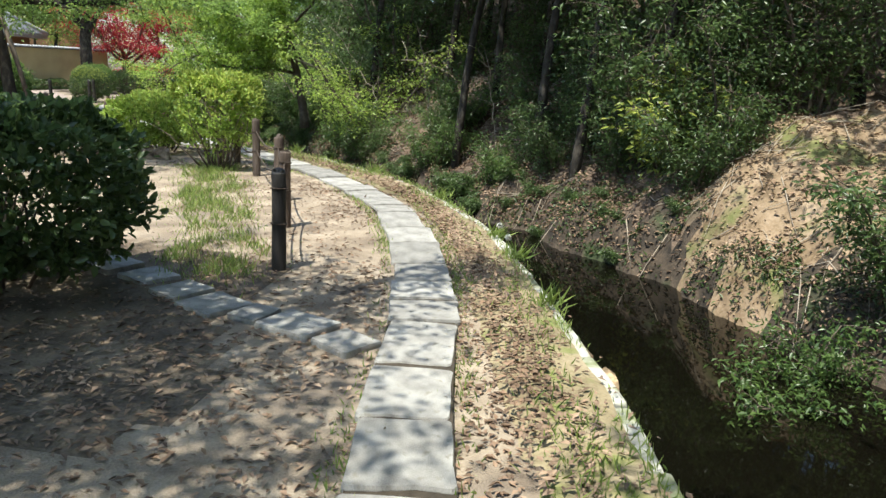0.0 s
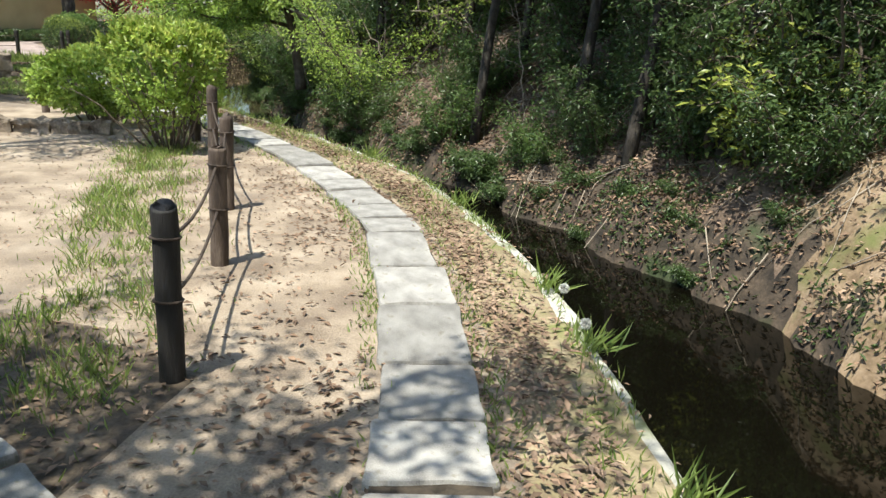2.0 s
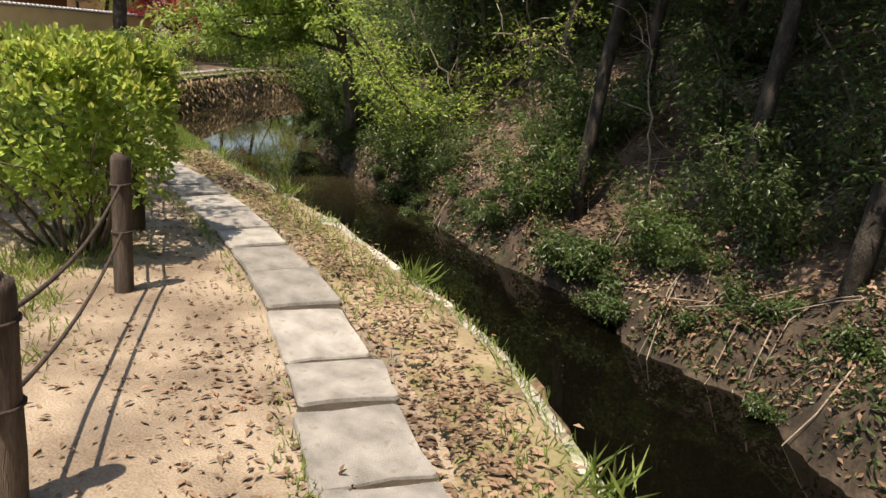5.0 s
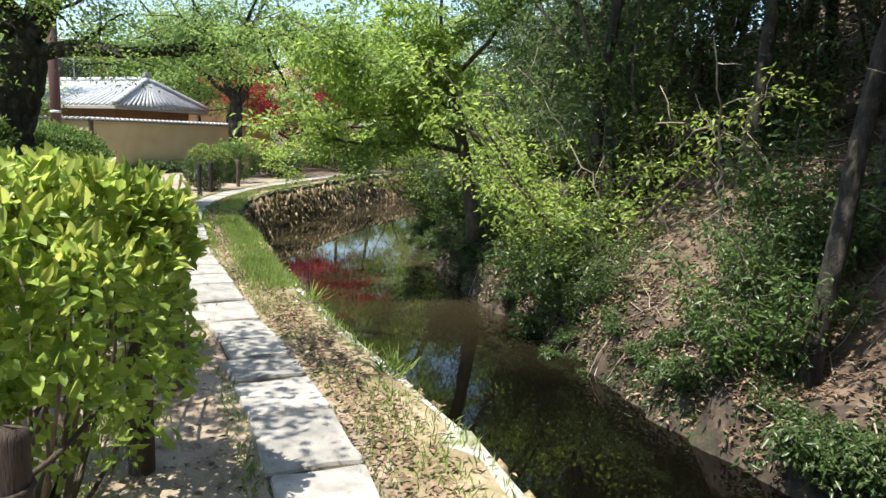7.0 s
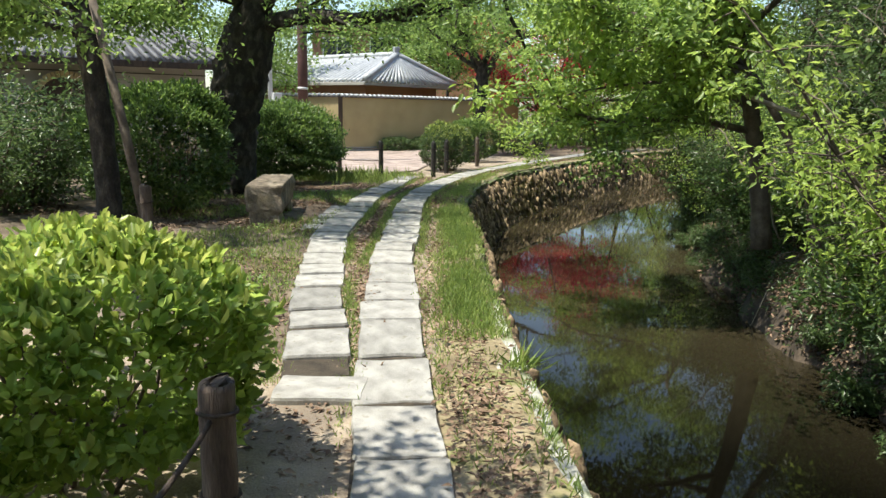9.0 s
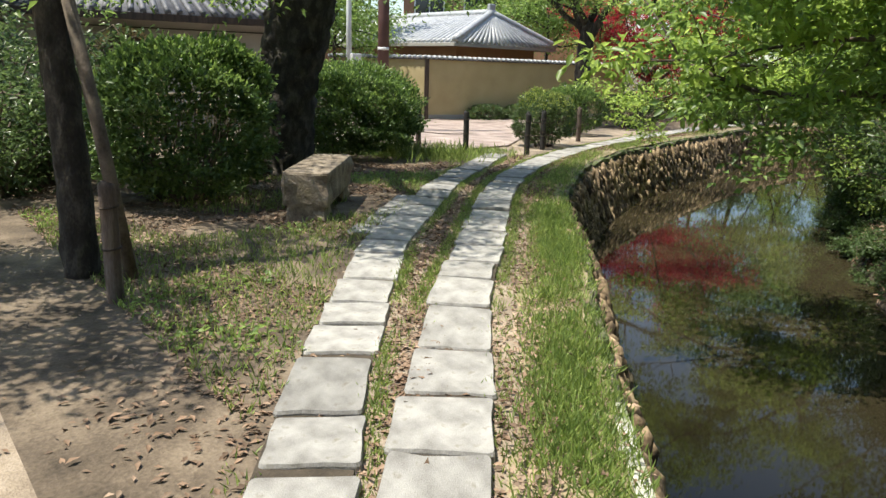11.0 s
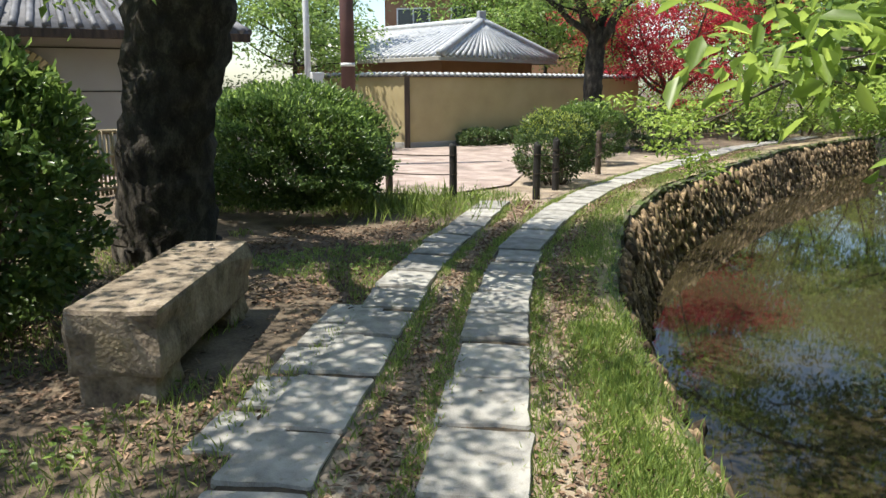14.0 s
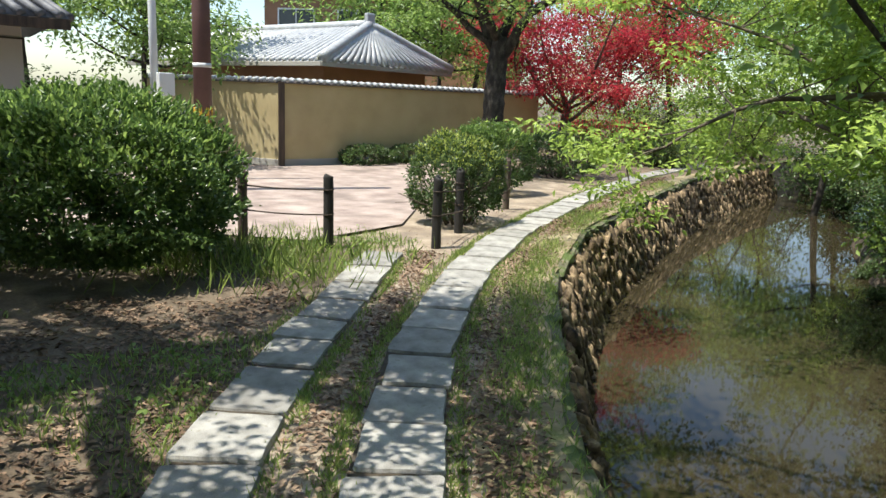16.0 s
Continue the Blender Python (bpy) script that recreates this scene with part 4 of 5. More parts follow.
PLANTS = []
for s in np.arange(2.0, 50, 0.75):
    p, t = rim_at(s)
    n = np.array([t[1], -t[0]])
    w = float(canal_width(p[1]))
    clearing = math.hypot(p[0] + n[0] * (w + 1) - 5.4, p[1] + n[1] * (w + 1) - 6.0) < 1.7
    open_slope = s < 29
    if not clearing:
        for _ in range(2):
            PLANTS.append((4, p + n * (w + wr_.uniform(0.05, 0.9)) + t * wr_.uniform(-0.4, 0.4), wr_.uniform(0.4, 0.85)))
        if wr_.random() < (0.22 if open_slope else 0.95):
            PLANTS.append((int(wr_.choice([0, 1] if open_slope else [0, 0, 1])), p + n * (w + wr_.uniform(0.3, 1.2)), wr_.uniform(0.55, 1.0)))
        if s > 38 and wr_.random() < 0.4:
            PLANTS.append((7, p + n * (w + wr_.uniform(0.9, 2.4)), wr_.uniform(0.65, 1.0)))
        if wr_.random() < (0.15 if open_slope else 0.4):
            PLANTS.append((int(wr_.choice([0, 0, 1])), p + n * (w + wr_.uniform(2.2, 4.5)), wr_.uniform(0.6, 1.1)))
        if wr_.random() < (0.45 if open_slope else 0.7):
            PLANTS.append((2, p + n * (w + wr_.uniform(1.8, 6.0)), wr_.uniform(0.7, 1.15)))
    if wr_.random() < 0.55:
        PLANTS.append((3, p + n * (w + wr_.uniform(6.5 if s < 34 else 12, 18)), wr_.uniform(0.8, 1.3)))
    if wr_.random() < 0.42:
        PLANTS.append((5, p + n * (w + wr_.choice([2.6, 4.0, 6.5, 9.5]) + (0 if open_slope else 3) + wr_.uniform(-0.5, 1.0)), wr_.uniform(0.85, 1.15)))
for s in (21.0, 23.4, 26.0, 28.5, 31.0):
    p, t = rim_at(s)
    PLANTS.append((5, p + np.array([t[1], -t[0]]) * (float(canal_width(p[1])) + wr_.uniform(1.2, 3.0)), wr_.uniform(0.85, 1.05)))
for s in (21.8, 25.2):
    p, t = rim_at(s)
    PLANTS.append((5, p + np.array([t[1], -t[0]]) * (float(canal_width(p[1])) + 0.9), wr_.uniform(0.8, 0.95)))
for x, y, k, sc in ((-18.9, 34.5, 1, 1.0), (-19.4, 38.5, 7, 1.2), (-18.6, 41, 7, 1.2), (-23.5, 38, 7, 1.2), (-17.2, 44, 0, 1.6), (-21, 47, 0, 1.7), (-25, 45, 0, 1.7), (-29, 40, 7, 1.4), (-15.2, 39, 0, 1.6), (-27.5, 35, 1, 1.6), (-10.6, 28.5, 0, 1.1), (-11.6, 31.0, 1, 1.2), (-9.3, 26.2, 0, 1.0), (-8.2, 22.6, 0, 0.9), (-12.6, 34.0, 7, 1.1)):
    PLANTS.append((k, np.array((x, y)), sc))
# the shrub with bright tips in front of the bare slope
PLANTS += [(2, np.array((4.55, 7.6)), 0.62), (0, np.array((4.15, 7.2)), 0.75), (1, np.array((4.7, 3.0)), 0.75), (0, np.array((5.6, 3.6)), 0.8), (0, np.array((6.4, 4.6)), 0.6), (5, np.array((7.6, 0.5)), 1.0), (5, np.array((8.2, 4.0)), 1.0), (0, np.array((3.9, 8.3)), 1.0), (8, np.array((3.7, 8.5)), 1.05), (2, np.array((2.7, 10.2)), 0.6), (2, np.array((4.9, 9.6)), 0.75), (2, np.array((5.7, 7.9)), 0.7), (0, np.array((2.0, 10.3)), 0.7), (1, np.array((-0.6, 12.4)), 0.8), (2, np.array((3.5, 8.9)), 0.75), (0, np.array((3.3, 9.2)), 0.9), (5, np.array((6.6, 8.6)), 1.0)]
for x, y, sc in ((-15.0, 36, 1.0), (-21.5, 40.5, 1.1), (-25, 42, 1.2), (-19.5, 45, 1.1), (-13, 43, 1.1), (-28.5, 36.5, 1.1), (-26.5, 32.5, 0.9), (-29, 24.2, 0.85), (-24.6, 21.2, 0.72), (-31, 33, 1.2), (-24, 50, 1.3), (-33, 22, 1.1), (-27, 18.5, 1.1), (-24.5, 11.5, 1.0), (-20.5, 8.5, 0.9)):
    PLANTS.append((6, np.array((x, y)), sc))
for x, y, sc in ((-14.6, 11.2, 1.15), (-15.8, 11.8, 1.2), (-13.6, 10.5, 1.0), (-26.2, 17.6, 1.3), (-27.2, 19.6, 1.4), (-17.5, 8.6, 1.5), (-18.6, 9.9, 1.6), (-16.2, 7.6, 1.4), (-19.8, 11.2, 1.6), (-14.6, 6.4, 1.3)):
    PLANTS.append((0, np.array((x, y)), sc))
for x, y in ((-19.5, 7.0), (-22.5, 9.5), (-16.5, 4.0)):
    PLANTS.append((5, np.array((x, y)), 0.9))
for kind, p, sc in PLANTS:
    plant(kind, p[0], p[1], sc)
for o in KINDS:
    x, y = {0: (1.9, 11.9), 1: (-0.3, 13.6), 2: (3.3, 12.6), 3: (6.5, 14.5), 4: (0.2, 11.3), 5: (7.2, 9.6), 6: (-15.6, 40.0), 7: (-3.2, 15.6), 8: (3.9, 8.2)}[KINDS.index(o)]
    o.matrix_basis = pose(x, y, float(ground_z([(x, y)])[0][0]) - 0.05)


# ---- buildings ----
def tiled_roof(parent, corners, ridge, mat, step=0.27, tile="roof_tile"):
    """A slope between an eave line and a ridge line, covered with courses of half-round tiles."""
    (a, b), (c, d) = np.array(corners, float), np.array(ridge, float)
    base = np.array([a, b, d, c])
    nrm = unit(np.cross(b - a, c - a))
    if nrm[2] < 0:
        nrm = -nrm
    v = np.concatenate([base, base - nrm * 0.09])
    f = np.array([(0, 1, 2, 3), (7, 6, 5, 4), (0, 4, 5, 1), (1, 5, 6, 2), (2, 6, 7, 3), (3, 7, 4, 0)])
    part("roof_slope", mesh_of("roof_slope", v, f, mat), parent)
    n = int(np.linalg.norm(b - a) / step)
    for i in range(n + 1):
        u = (i + 0.5) / (n + 1)
        lo, hi = a * (1 - u) + b * u, c * (1 - u) + d * u
        m = max(3, int(np.linalg.norm(hi - lo) / 0.3))
        w = np.linspace(0, 1, m + 1)
        pts = lo + np.outer(w, hi - lo) + nrm * 0.02
        r = np.where(np.arange(m + 1) % 2 == 0, 0.075, 0.066)
        part(tile, tube(tile, pts, r, mat, 8), parent)


def prism(name, a, b, height, thick, mat, z=0.0):
    """A straight wall from a to b."""
    a, b = np.array(a, float), np.array(b, float)
    l = np.linalg.norm(b - a)
    ob_mesh = box(name, (l, thick, height), mat, 0.012)
    mid = (a + b) / 2
    return ob_mesh, pose(mid[0], mid[1], z, 0, 0, math.degrees(math.atan2(b[1] - a[1], b[0] - a[0])))


garden_wall = thing("garden_wall", "ochre plastered garden wall with a small tiled top", "wall", kind="structure")
WALL = [(-27.0, 22.6), (-23.35, 24.05), (-22.5, 33.0)]
for a, b in zip(WALL[:-1], WALL[1:]):
    me, mm = prism("plaster", a, b, 1.92, 0.16, M_PLASTER)
    part("plaster", me, garden_wall, m=mm)
    me, mm = prism("footing", a, b, 0.16, 0.2, M_GREYWALL)
    part("footing", me, garden_wall, m=mm)
    me, mm = prism("wall_cap", a, b, 0.05, 0.30, M_SLATE, 1.925)
    part("wall_cap", me, garden_wall, m=mm)
    a, b = np.array(a), np.array(b)
    t = (b - a) / np.linalg.norm(b - a)
    n = np.array([t[1], -t[0]])
    cap = tube("cap_tile", [(0, -0.17, 0), (0, 0, 0.03), (0, 0.17, 0)], [0.05, 0.05, 0.05], M_TILE, 8)
    for s in np.arange(0.1, np.linalg.norm(b - a), 0.2):
        part("cap_tile", cap, garden_wall, m=pose(*(a + t * s), 1.985, 0, 0, math.degrees(math.atan2(t[1], t[0]))))
wp = part("wall_post", box("wall_post", (0.14, 0.24, 1.95), M_TIMBER, 0.01), garden_wall, "dark timber post", m=pose(-23.30, 24.05, 0, 0, 0, 60))

house = thing("tiled_house", "low house with a grey tiled hip roof behind the wall", "house", kind="structure")
me = box("wall", (8.6, 4.2, 2.6), M_BROWNWALL, 0.02)
part("wall", me, house, m=pose(-29.3, 28.3, 0, 0, 0, 4))
E1, E2, E3, E4 = (-33.8, 25.2, 2.55), (-24.2, 25.9, 2.55), (-24.7, 31.4, 2.55), (-34.2, 30.7, 2.55)
R1, R2 = (-31.5, 28.0, 3.65), (-25.2, 28.4, 3.65)
for cs, rd in (((E1, E2), (R1, R2)), ((E2, E3), (R2, R2)), ((E3, E4), (R2, R1)), ((E4, E1), (R1, R1))):
    tiled_roof(house, cs, rd, M_TILE)
for a, b in ((R1, R2), (R2, E2), (R2, E3), (R1, E1)):
    part("ridge_tile", tube("ridge_tile", np.linspace(a, b, 8) + [0, 0, 0.09], np.full(8, 0.12), M_TILE, 10), house)
part("ridge_ornament", box("ridge_ornament", (0.16, 0.3, 0.34), M_TILE, 0.05), house, m=pose(R2[0], R2[1], R2[2] + 0.05))
for i in range(3):
    part("fascia", prism("fascia", (E1, E2, E3)[i][:2], (E2, E3, E4)[i][:2], 0.12, 0.06, M_GREYWALL)[0], house, "pale eave board", m=prism("f", (E1, E2, E3)[i][:2], (E2, E3, E4)[i][:2], 0.12, 0.06, M_GREYWALL, 2.42)[1])

tall = thing("two_storey_house", "brown two-storey house with windows and balcony", "house", kind="structure")
part("wall", box("wall", (12, 7, 6.4), M_BROWNWALL, 0.02), tall, m=pose(-37, 41, 0, 0, 0, 35))
part("roof", box("roof", (13, 8, 0.3), M_SLATE, 0.04), tall, m=pose(-37, 41, 6.4, 0, 0, 35))
for k in range(4):
    w = part("window", box("window", (1.7, 0.1, 1.3), M_GLASSY, 0.01), tall, m=pose(-37, 41, 0, 0, 0, 35) @ pose(-4.4 + 2.9 * k, -3.53, 4.3))
    for dx, sx, sz, z in ((-0.87, 0.07, 1.42, -0.06), (0.87, 0.07, 1.42, -0.06), (0, 1.8, 0.07, -0.06), (0, 1.8, 0.07, 1.3), (0, 0.05, 1.3, 0)):
        part("window_frame", box("window_frame", (sx, 0.14, sz), M_WHITE, 0.006), w, m=pose(dx, -0.02, z))

grey = thing("grey_house", "grey rendered house with dark slate roof and a brick arch", "house", kind="structure", at=pose(-22.35, 14.6, 0, 0, 0, 78))
part("wall", box("wall", (6.4, 4.0, 2.75), M_GREYWALL, 0.015), grey, m=pose(0.3, 2.0, 0))
for k in range(3):
    part("wall_groove", box("wall_groove", (6.42, 0.02, 0.025), M_MORTAR, 0.0), grey, m=pose(0.3, -0.004, 0.75 + 0.8 * k))
tiled_roof(grey, ((-3.8, -0.7, 2.68), (4.1, -0.7, 2.68)), ((-2.4, 2.0, 3.9), (2.9, 2.0, 3.9)), M_SLATE)
tiled_roof(grey, ((4.1, -0.7, 2.68), (4.1, 4.7, 2.68)), ((2.9, 2.0, 3.9), (2.9, 2.0, 3.9)), M_SLATE)
part("fascia", box("fascia", (7.9, 0.06, 0.16), M_TIMBER, 0.01), grey, m=pose(0.15, -0.68, 2.5))
for k in range(23):
    a = math.pi * k / 22
    part("arch_brick", box("arch_brick", (0.17, 0.12, 0.085), M_BRICK, 0.01), grey, m=pose(-0.1 + 0.72 * math.cos(a), -0.03, 1.55 + 0.72 * math.sin(a), 0, -math.degrees(a), 0))
for side in (-1, 1):
    for k in range(17):
        part("arch_brick", box("arch_brick", (0.17, 0.12, 0.085), M_BRICK, 0.01), grey, m=pose(-0.1 + 0.72 * side, -0.03, 0.02 + 0.09 * k))
part("arched_door", box("arched_door", (1.26, 0.06, 1.6), M_TIMBER, 0.01), grey, "dark arched doorway", m=pose(-0.1, -0.01, 0))
bm = bmesh.new()
bmesh.ops.create_cone(bm, cap_ends=True, segments=32, radius1=0.64, radius2=0.64, depth=0.05)
part("arch_head", bm_mesh("arch_head", bm, M_TIMBER), grey, "dark arched head of the doorway", m=pose(-0.1, -0.012, 1.56, 90, 0, 0))

fence = thing("bamboo_fence", "low fence of thin weathered bamboo canes", "fence", kind="structure")
FA, FB = np.array((-18.1, 12.6)), np.array((-18.9, 17.0))
cane = tube("cane", [(0, 0, 0), (0, 0, 0.5), (0, 0, 1.0)], [0.02, 0.019, 0.018], M_BAMBOO, 7)
for u in np.arange(0, 1, 0.0145):
    p = FA * (1 - u) + FB * u
    part("cane", cane, fence, m=pose(p[0], p[1], 0.02, pr.normal(0, 1), pr.normal(0, 1), 0) @ Matrix.Diagonal((1, 1, pr.uniform(0.94, 1.0), 1)))
for z in (0.12, 0.62, 0.98):
    part("rail", tube("rail", [(*FA, z), (*((FA + FB) / 2), z), (*FB, z)], [0.03] * 3, M_BAMBOO, 8), fence)

pole = thing("utility_pole", "rust-brown metal utility pole with yellow guard band", "pole", at=(-20.1, 20.25, 0))
part("shaft", tube("shaft", [(0, 0, -0.2), (0, 0, 3), (0, 0, 8)], [0.15, 0.145, 0.12], M_POLE, 16), pole)
for k in range(8):
    a = k * math.pi / 4
    part("guard_stripe", box("guard_stripe", (0.05, 0.012, 0.55), M_YELLOW, 0.003), pole, "yellow stripe", m=pose(0.15 * math.sin(a), -0.15 * math.cos(a), 0.85, 0, 0, math.degrees(a)))
part("band", tube("band", [(0, 0, 2.05), (0, 0, 2.12)], [0.152, 0.152], M_WHITE, 16), pole)
lamp_pole = thing("white_pole", "slim white metal pole with a small meter box", "pole", at=(-21.9, 20.3, 0))
part("shaft", tube("shaft", [(0, 0, -0.2), (0, 0, 3), (0, 0, 7)], [0.075, 0.07, 0.055], M_WHITE, 12), lamp_pole)
part("meter_box", box("meter_box", (0.2, 0.3, 0.42), M_WHITE, 0.02), lamp_pole, m=pose(0.1, 0.15, 1.55))

# road in front of the wall
rv = np.array([(-22.4, 14.0, 0.02), (-15.4, 18.9, 0.02), (-15.6, 20.6, 0.02), (-18.4, 24.2, 0.02), (-21.6, 27.5, 0.02), (-22.3, 34, 0.02), (-27.0, 21.9, 0.02), (-23.1, 23.9, 0.02)])
rf = [(0, 1, 2), (0, 2, 3), (0, 3, 7), (0, 7, 6), (3, 4, 7), (4, 5, 7)]
road = tagged(part("road", mesh_of("road", rv, rf, M_ROAD)), "pinkish-grey paved lane in front of the garden wall", "road", kind="structure")

# ---- kerb stones of the raised bed beyond the yard ----
bed = thing("bed_edging", "row of rough stones edging the raised bed by the yard", "edging", kind="structure")
for i in range(14):
    u = i / 13
    part("edging_stone", box("edging_stone", (0.26, 0.2, 0.2), M_BENCH, 0.04, 0.012, 300 + i, 1), bed, m=pose(-7.2 + 2.9 * u, 6.5 + 1.1 * u + pr.normal(0, 0.02), -0.06, 0, 0, 20 + pr.normal(0, 8)))


# ---- grass and fallen leaves ----
def blades(name, label, xy, height, leaf, seed, spread=0.06, lean=0.5):
    r = np.random.default_rng(seed)
    z = top_z(xy)
    at = np.c_[xy, z - 0.01]
    way = np.c_[r.normal(0, lean, (len(xy), 2)), np.ones(len(xy))]
    h = height * r.uniform(0.4, 1.3, len(xy))
    ob = part(name, mesh_of(name, *leaf_data(at, way, r.normal(0, 1, at.shape), h, 0.006 + 0.005 * r.random(len(xy)), 0.1), leaf))
    return tagged(ob, label, "grass", kind="stuff")


def along(line, count, side, spread, seed, first=0.0, last=1.0, patch=0.0, size=0.8):
    """Points scattered along a line at an offset, thinned into patches."""
    r = np.random.default_rng(seed)
    p = even(line, 0.1)
    t = unit(np.gradient(p, axis=0))
    n = np.stack([t[:, 1], -t[:, 0]], -1)
    k = r.integers(int(first * len(p)), int(last * len(p)), count)
    q = p[k] + t[k] * r.uniform(-0.05, 0.05, (count, 1)) + n[k] * (side + r.normal(0, spread, (count, 1)))
    return q[value_noise(q[:, 0], q[:, 1], size, seed) + r.normal(0, 0.4, len(q)) > patch]


blades("slab_edge_grass", "short green grass along the slab edges", np.concatenate([along(MAIN, 9000, -0.27, 0.045, 1, 0.0, 0.9, 0.1), along(MAIN, 9000, 0.27, 0.045, 2, 0.0, 0.9, 0.1), along(LEFT, 7000, 0.26, 0.035, 3, 0, 1, -0.2), along(LEFT, 4000, -0.26, 0.05, 4, 0, 1, 0.0), along(MAIN, 9000, -0.29, 0.035, 14, 0.4, 0.8, -0.35), along(MAIN, 8000, 0.28, 0.04, 15, 0.4, 0.8, -0.3)]), 0.06, L_GRASS, 1)
blades("canal_edge_grass", "green grass tufts along the canal edge", np.concatenate([along(RIM, 15000, -0.30, 0.12, 5, 0.04, 0.5, 0.05), along(RIM, 19000, -0.30, 0.13, 6, 0.28, 0.345, -0.55, 0.4), along(RIM, 6000, -0.3, 0.12, 16, 0.335, 0.44, 0.0), along(RIM, 6000, -0.08, 0.03, 7, 0.08, 0.5, 0.1)]), 0.075, L_GRASS, 2)
g = np.random.default_rng(31)
yard = g.uniform((-3.6, 1.2), (0.2, 8.2), (60000, 2))
line = np.interp(yard[:, 1], [1.2, 3.2, 4.5, 6.1, 8.2], [-0.1, -0.75, -1.5, -2.5, -3.6])
near = np.abs(yard[:, 0] - line + 0.25)
yard = yard[(near < 0.45 + 0.25 * value_noise(yard[:, 0], yard[:, 1], 0.7, 9)) & (value_noise(yard[:, 0], yard[:, 1], 0.35, 8) > -0.5)]
blades("yard_grass", "tufts of green grass behind the fence posts", yard[value_noise(yard[:, 0], yard[:, 1], 0.25, 15) > -0.05][::2], 0.11, L_GRASS, 3)
blades("dry_grass", "dry straw-coloured grass among the green tufts", yard[1::20] + 0.05, 0.10, L_DRY, 6)
blades("short_grass", "short green grass behind the fence posts", yard[2::3] + g.normal(0, 0.15, yard[2::3].shape), 0.06, L_GRASS, 7)
bed_xy = g.uniform((-16.5, 10.5), (-6.5, 20), (60000, 2))
dm = np.min(np.linalg.norm(bed_xy[:, None] - even(LEFT, 0.5)[None], axis=-1), axis=1)
sgn = (bed_xy[:, 0] + bed_xy[:, 1] * 0 < np.interp(bed_xy[:, 1], LEFT[:, 1], LEFT[:, 0]))
bed_xy = bed_xy[sgn & (dm > 0.3) & (dm < 4.0) & (value_noise(bed_xy[:, 0], bed_xy[:, 1], 0.9, 12) > -0.2)]
blades("bed_grass", "sparse weeds and grass under the bushes", bed_xy, 0.09, L_GRASS, 4)
weeds = bed_xy[value_noise(bed_xy[:, 0], bed_xy[:, 1], 0.5, 14) > 0.25][::3]
weed_at = np.c_[weeds, top_z(weeds) + g.uniform(0.01, 0.06, len(weeds))]
tagged(part("weed_leaves", mesh_of("weed_leaves", *round_leaf_data(weed_at, np.c_[g.normal(0, 1, (len(weeds), 2)), g.uniform(0.1, 0.7, len(weeds))], np.c_[g.normal(0, 0.4, (len(weeds), 2)), np.ones(len(weeds))], g.uniform(0.03, 0.06, len(weeds)), np.full(len(weeds), 0.028)), L_FRESH)), "low broad-leaved green weeds on the shaded earth", "weeds", kind="stuff")
front = g.normal((-14.6, 17.9), (0.5, 0.6), (700, 2))
blades("lily_turf", "tuft of long dark-green grass beside the domed bush", front, 0.30, L_GRASS, 5)


def litter(name, xy, size, seed, mat, label, lift=0.006):
    r = np.random.default_rng(seed)
    z = top_z(xy)
    at = np.c_[xy, z + lift + 0.012 * r.random(len(xy))]
    way = np.c_[r.normal(0, 1, (len(xy), 2)), r.normal(0, 0.12, len(xy))]
    up = np.c_[r.normal(0, 0.25, (len(xy), 2)), np.ones(len(xy))]
    s = r.uniform(0.6, 1.3, len(xy)) * size
    return tagged(part(name, mesh_of(name, *leaf_data(at, way, up, s, s * 0.42, 0.2), mat)), label, "fallen leaves", kind="stuff")


extra = np.random.default_rng(77).uniform((-14.5, 10.5), (-6.0, 17.5), (40000, 2))
extra = extra[(extra[:, 0] < np.interp(extra[:, 1], LEFT[:, 1], LEFT[:, 0]) - 0.25) & (value_noise(extra[:, 0], extra[:, 1], 0.8, 78) > -0.2)]
drift = np.concatenate([extra, np.random.default_rng(79).normal((0.2, -0.6), (1.1, 1.0), (2600, 2)), along(MAIN, 13000, 0.42, 0.15, 41, 0, 0.85, -0.35), along(MAIN, 3800, -0.45, 0.2, 42, 0, 0.5, 0.0), along(LEFT, 6000, 0.42, 0.1, 43, 0, 1, -0.5), along(LEFT, 2500, -0.6, 0.35, 44, 0, 0.8, 0.0), along(MAIN, 2600, -0.9, 0.7, 45, 0, 0.3, 0.0), along(RIM, 14000, -0.42, 0.14, 46, 0.06, 0.5, -0.3)])
litter("fallen_leaves", drift, 0.052, 1, M_FALLEN, "dry brown fallen leaves scattered on the earth")
litter("path_debris", np.concatenate([along(MAIN, 9000, 0.0, 0.75, 61, 0, 0.7, -0.1, 0.5), np.random.default_rng(62).uniform((-6, 0), (0.5, 8), (3500, 2))]), 0.032, 3, M_FALLEN, "small dry leaf scraps on the sandy earth")
hr = np.random.default_rng(51)
hs = hr.uniform(2, 45, 90000)
hp, ht = rim_at(hs)
hn = np.stack([ht[:, 1], -ht[:, 0]], -1)
he = np.abs(hr.normal(0, 3.2, len(hs))) + 0.25
litter("hill_litter", hp + hn * (canal_width(hp[:, 1]) + he)[:, None], 0.075, 2, M_FALLEN, "thick brown leaf litter on the wooded slope", 0.01)


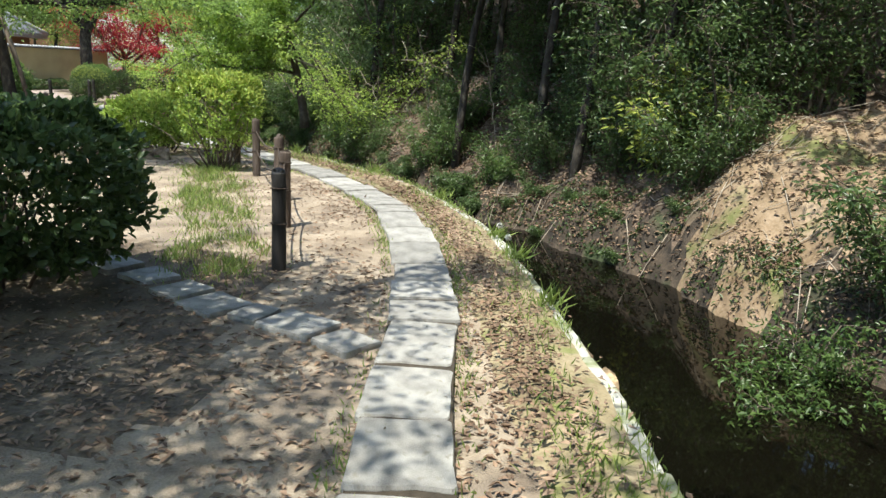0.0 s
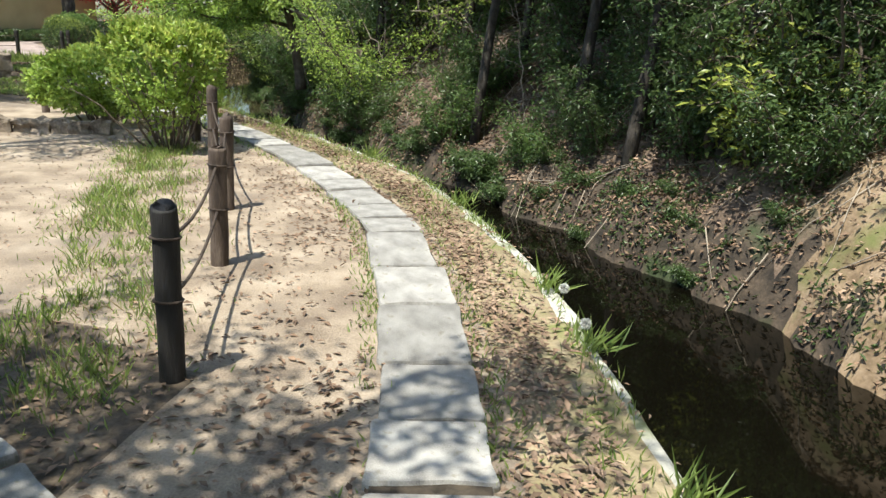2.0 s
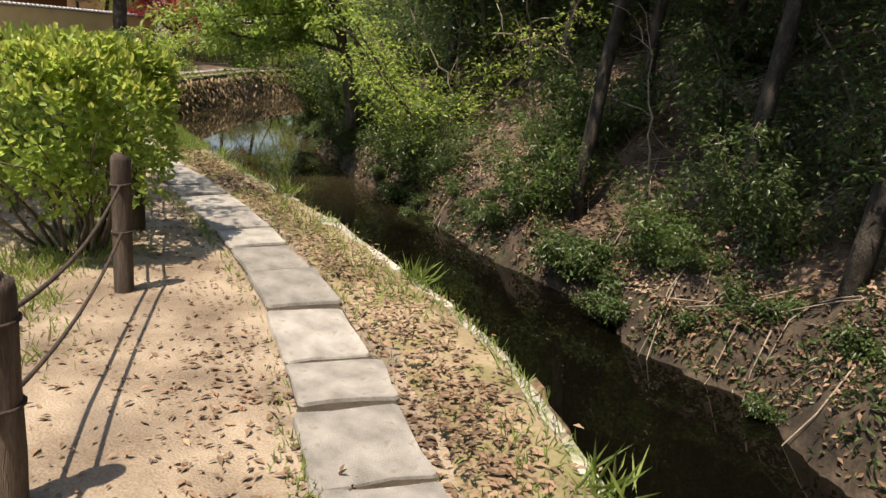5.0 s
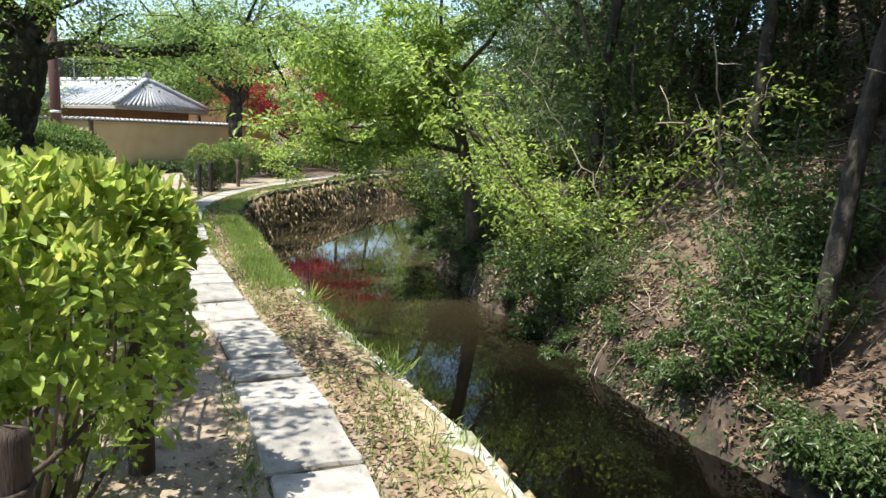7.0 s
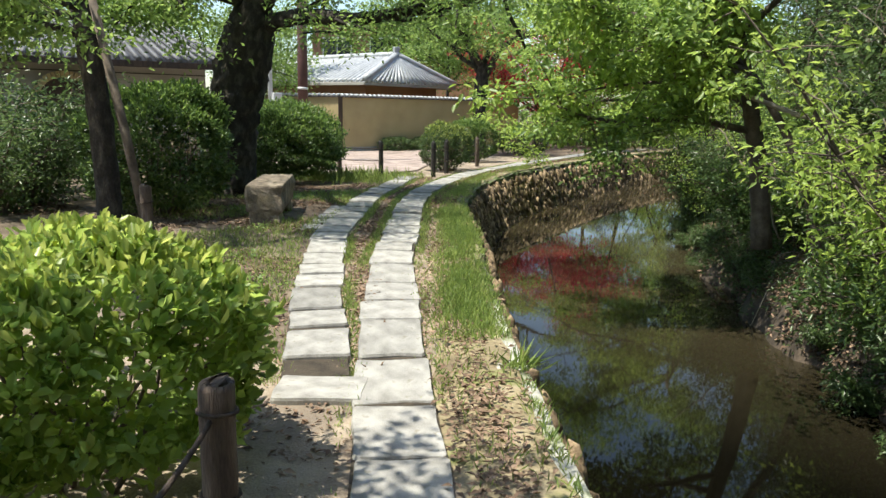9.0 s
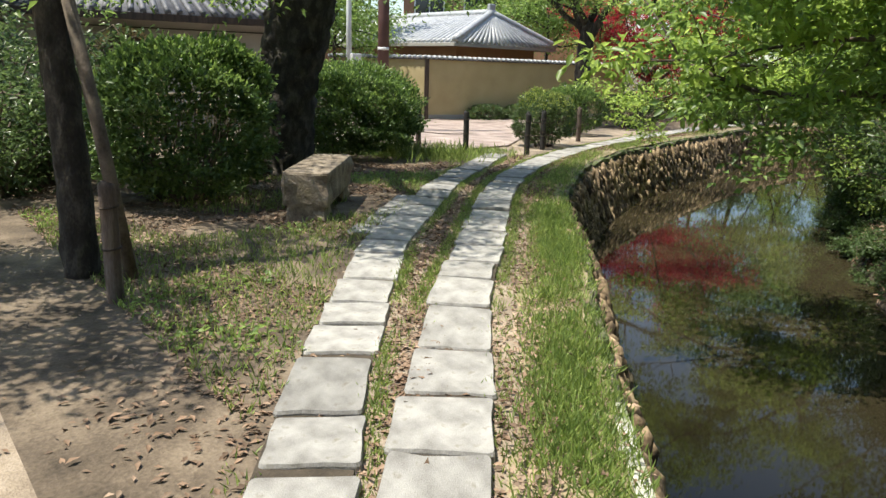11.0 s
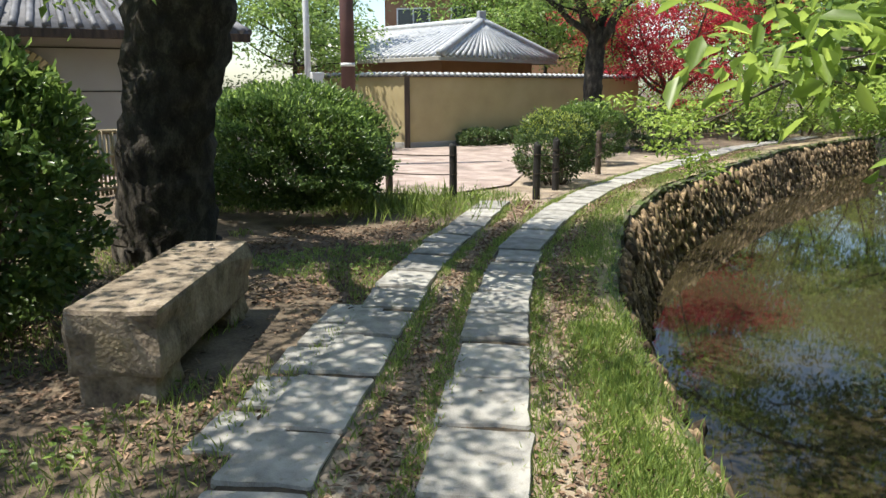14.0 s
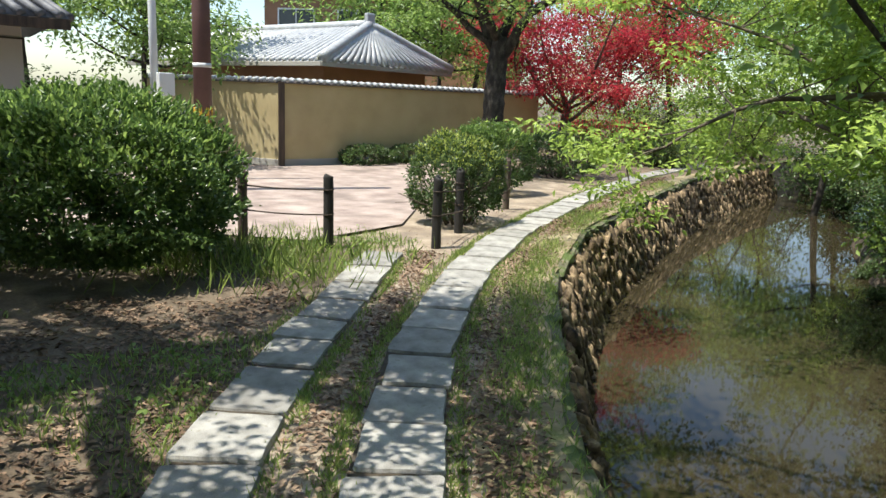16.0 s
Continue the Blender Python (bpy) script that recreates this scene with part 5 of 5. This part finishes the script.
cr = np.random.default_rng(53)
cs = cr.uniform(8, 46, 110000)
cp, ct = rim_at(cs)
cover = cp + np.stack([ct[:, 1], -ct[:, 0]], -1) * (canal_width(cp[:, 1]) + cr.uniform(-0.45, 1.0, len(cs)))[:, None]
cz = ground_z(cover)[0]
ok = (cz > WATER_Z + 0.02) & (value_noise(cover[:, 0], cover[:, 1], 0.4, 54) + 0.5 * value_noise(cover[:, 0], cover[:, 1], 0.15, 55) > -0.25) & (np.hypot((cover[:, 0] - 5.0) / 0.9, (cover[:, 1] - 6.0) / 0.8) > 1)
cover = np.c_[cover, cz + cr.uniform(0.0, 0.07, len(cs))][ok]
cway = np.c_[cr.normal(0, 1, (len(cover), 2)), cr.normal(-0.2, 0.6, len(cover))]
half = len(cover) // 2
tagged(part("bank_creeper", mesh_of("bank_creeper", *leaf_data(cover[:half], cway[:half], cr.normal(0, 1, (half, 3)) + [0, 0, 0.8], cr.uniform(0.04, 0.11, half), 0.028), L_DARK)), "dark creeping plants and ferns on the low bank by the water", "creeper", kind="stuff")
tagged(part("bank_litter", mesh_of("bank_litter", *leaf_data(cover[half:], cway[half:], cr.normal(0, 0.5, (len(cover) - half, 3)) + [0, 0, 0.8], cr.uniform(0.04, 0.09, len(cover) - half), 0.03), M_FALLEN)), "brown leaves caught on the low bank by the water", "fallen leaves", kind="stuff")


# ---- dead wood on the slope ----
dead = []
for _ in range(700):
    s = hr.uniform(14, 36)
    p, t = rim_at(s)
    n = np.array([t[1], -t[0]])
    q = p + n * (float(canal_width(p[1])) + hr.uniform(0.3, 4.5))
    a = hr.uniform(0, 2 * math.pi)
    l = hr.uniform(0.25, 1.1)
    ends = q + np.outer(np.linspace(0, 1, 4), (math.cos(a) * l, math.sin(a) * l)) + hr.normal(0, 0.03, (4, 2))
    dead.append(tube_data(np.c_[ends, ground_z(ends)[0] + 0.03 + 0.03 * hr.random(4)], np.linspace(0.008, 0.003, 4), 5))
tagged(part("dead_twig_litter", mesh_of("dead_twig_litter", *joined(dead), M_PALE, True)), "dry pale twigs lying on the leaf-covered slope", "twigs", kind="stuff")


def bare_branch(points, r0, seed, label):
    r = np.random.default_rng(seed)
    pts = np.asarray(points, float)
    root = thing("dead_branch", label, "branch", at=tuple(pts[0]))
    pts = pts - pts[0]
    u = np.linspace(0, len(pts) - 1, 14)
    fine = np.stack([np.interp(u, np.arange(len(pts)), pts[:, k]) for k in range(3)], -1) + np.r_[np.zeros((1, 3)), r.normal(0, 0.025, (13, 3))]
    part("bough", tube("bough", fine, np.linspace(r0, r0 * 0.35, 14), M_PALE, 8), root)
    for k in range(4, 14, 2):
        tw = wander(fine[k], unit(fine[k] - fine[k - 1]) + r.normal(0, 0.6, 3), r.uniform(0.3, 0.7), 4, 0.2, r)
        part("twig", tube("twig", tw, np.linspace(r0 * 0.35, 0.004, 5), M_PALE, 6), root)


bare_branch([(-4.2, 17.6, 0.6), (-4.7, 17.2, 1.45), (-5.39, 16.71, 1.72), (-5.9, 16.35, 2.0), (-6.4, 16.0, 2.7)], 0.045, 1, "pale bare branch reaching over the canal")
bare_branch([(-0.5, 15.6, 0.8), (-0.8, 15.4, 1.5), (-1.33, 15.03, 1.75), (-2.0, 14.6, 1.85)], 0.025, 2, "thin pale dead branch on the bank")
bare_branch([(-1.75, 15.9, -0.3), (-1.9, 15.75, 0.2), (-2.07, 15.63, 0.75)], 0.085, 3, "leaning pale tree stub on the bank")

for i, s in enumerate((24.6, 27.2, 29.9, 31.8, 33.6, 35.2)):
    p, t = rim_at(s)
    n = np.array([t[1], -t[0]])
    q = p + n * (float(canal_width(p[1])) + hr.uniform(0.6, 1.6))
    z = float(ground_z([q])[0][0])
    lean = -n * hr.uniform(0.3, 0.8) + t * hr.uniform(-0.9, 0.9)
    bare_branch([(*q, z - 0.05), (*(q + lean * 0.4), z + 0.8), (*(q + lean * 0.9), z + 1.5), (*(q + lean * 1.8), z + hr.uniform(1.7, 2.6))], hr.uniform(0.012, 0.024), 20 + i, "thin pale dead branch standing in the thicket")

# ---- small plants at the canal's edge ----
for s, lean in ((16.9, 2), (16.4, -3)):
    p, t = rim_at(s)
    p = p - np.array([t[1], -t[0]]) * 0.2
    d = thing("dandelion", "dandelion with a white seed head at the canal edge", "flower", at=pose(p[0], p[1], 0.02, lean, lean, 0))
    part("stalk", tube("stalk", [(0, 0, 0), (0.01, 0, 0.12), (0.015, 0.01, 0.25)], [0.003, 0.0026, 0.0022], L_GRASS, 6), d)
    fluff = unit(rng.normal(0, 1, (260, 3)))
    part("seed_head", mesh_of("seed_head", *leaf_data(fluff * 0.004 + [0.015, 0.01, 0.26], fluff, rng.normal(0, 1, (260, 3)), 0.026, 0.007), M_SEED), d, "white fluffy seed head")
for k, s in enumerate((15.4, 16.7, 17.6, 19.8, 22.3, 25.2, 27.5)):
    p, t = rim_at(s)
    p = p - np.array([t[1], -t[0]]) * 0.09
    xy = p + rng.normal(0, 0.05, (46, 2))
    at = np.c_[xy, np.full(46, 0.02)]
    way = np.c_[rng.normal(0, 0.7, (46, 2)) + np.array([t[1], -t[0]]) * 0.35, np.ones(46)]
    tagged(part("grass_tuft", mesh_of("grass_tuft", *leaf_data(at, way, rng.normal(0, 1, at.shape), rng.uniform(0.08, 0.24, 46), 0.012, 0.1), L_GRASS)), "tuft of long grass hanging over the kerb", "grass", "kerb grass tufts", kind="stuff")
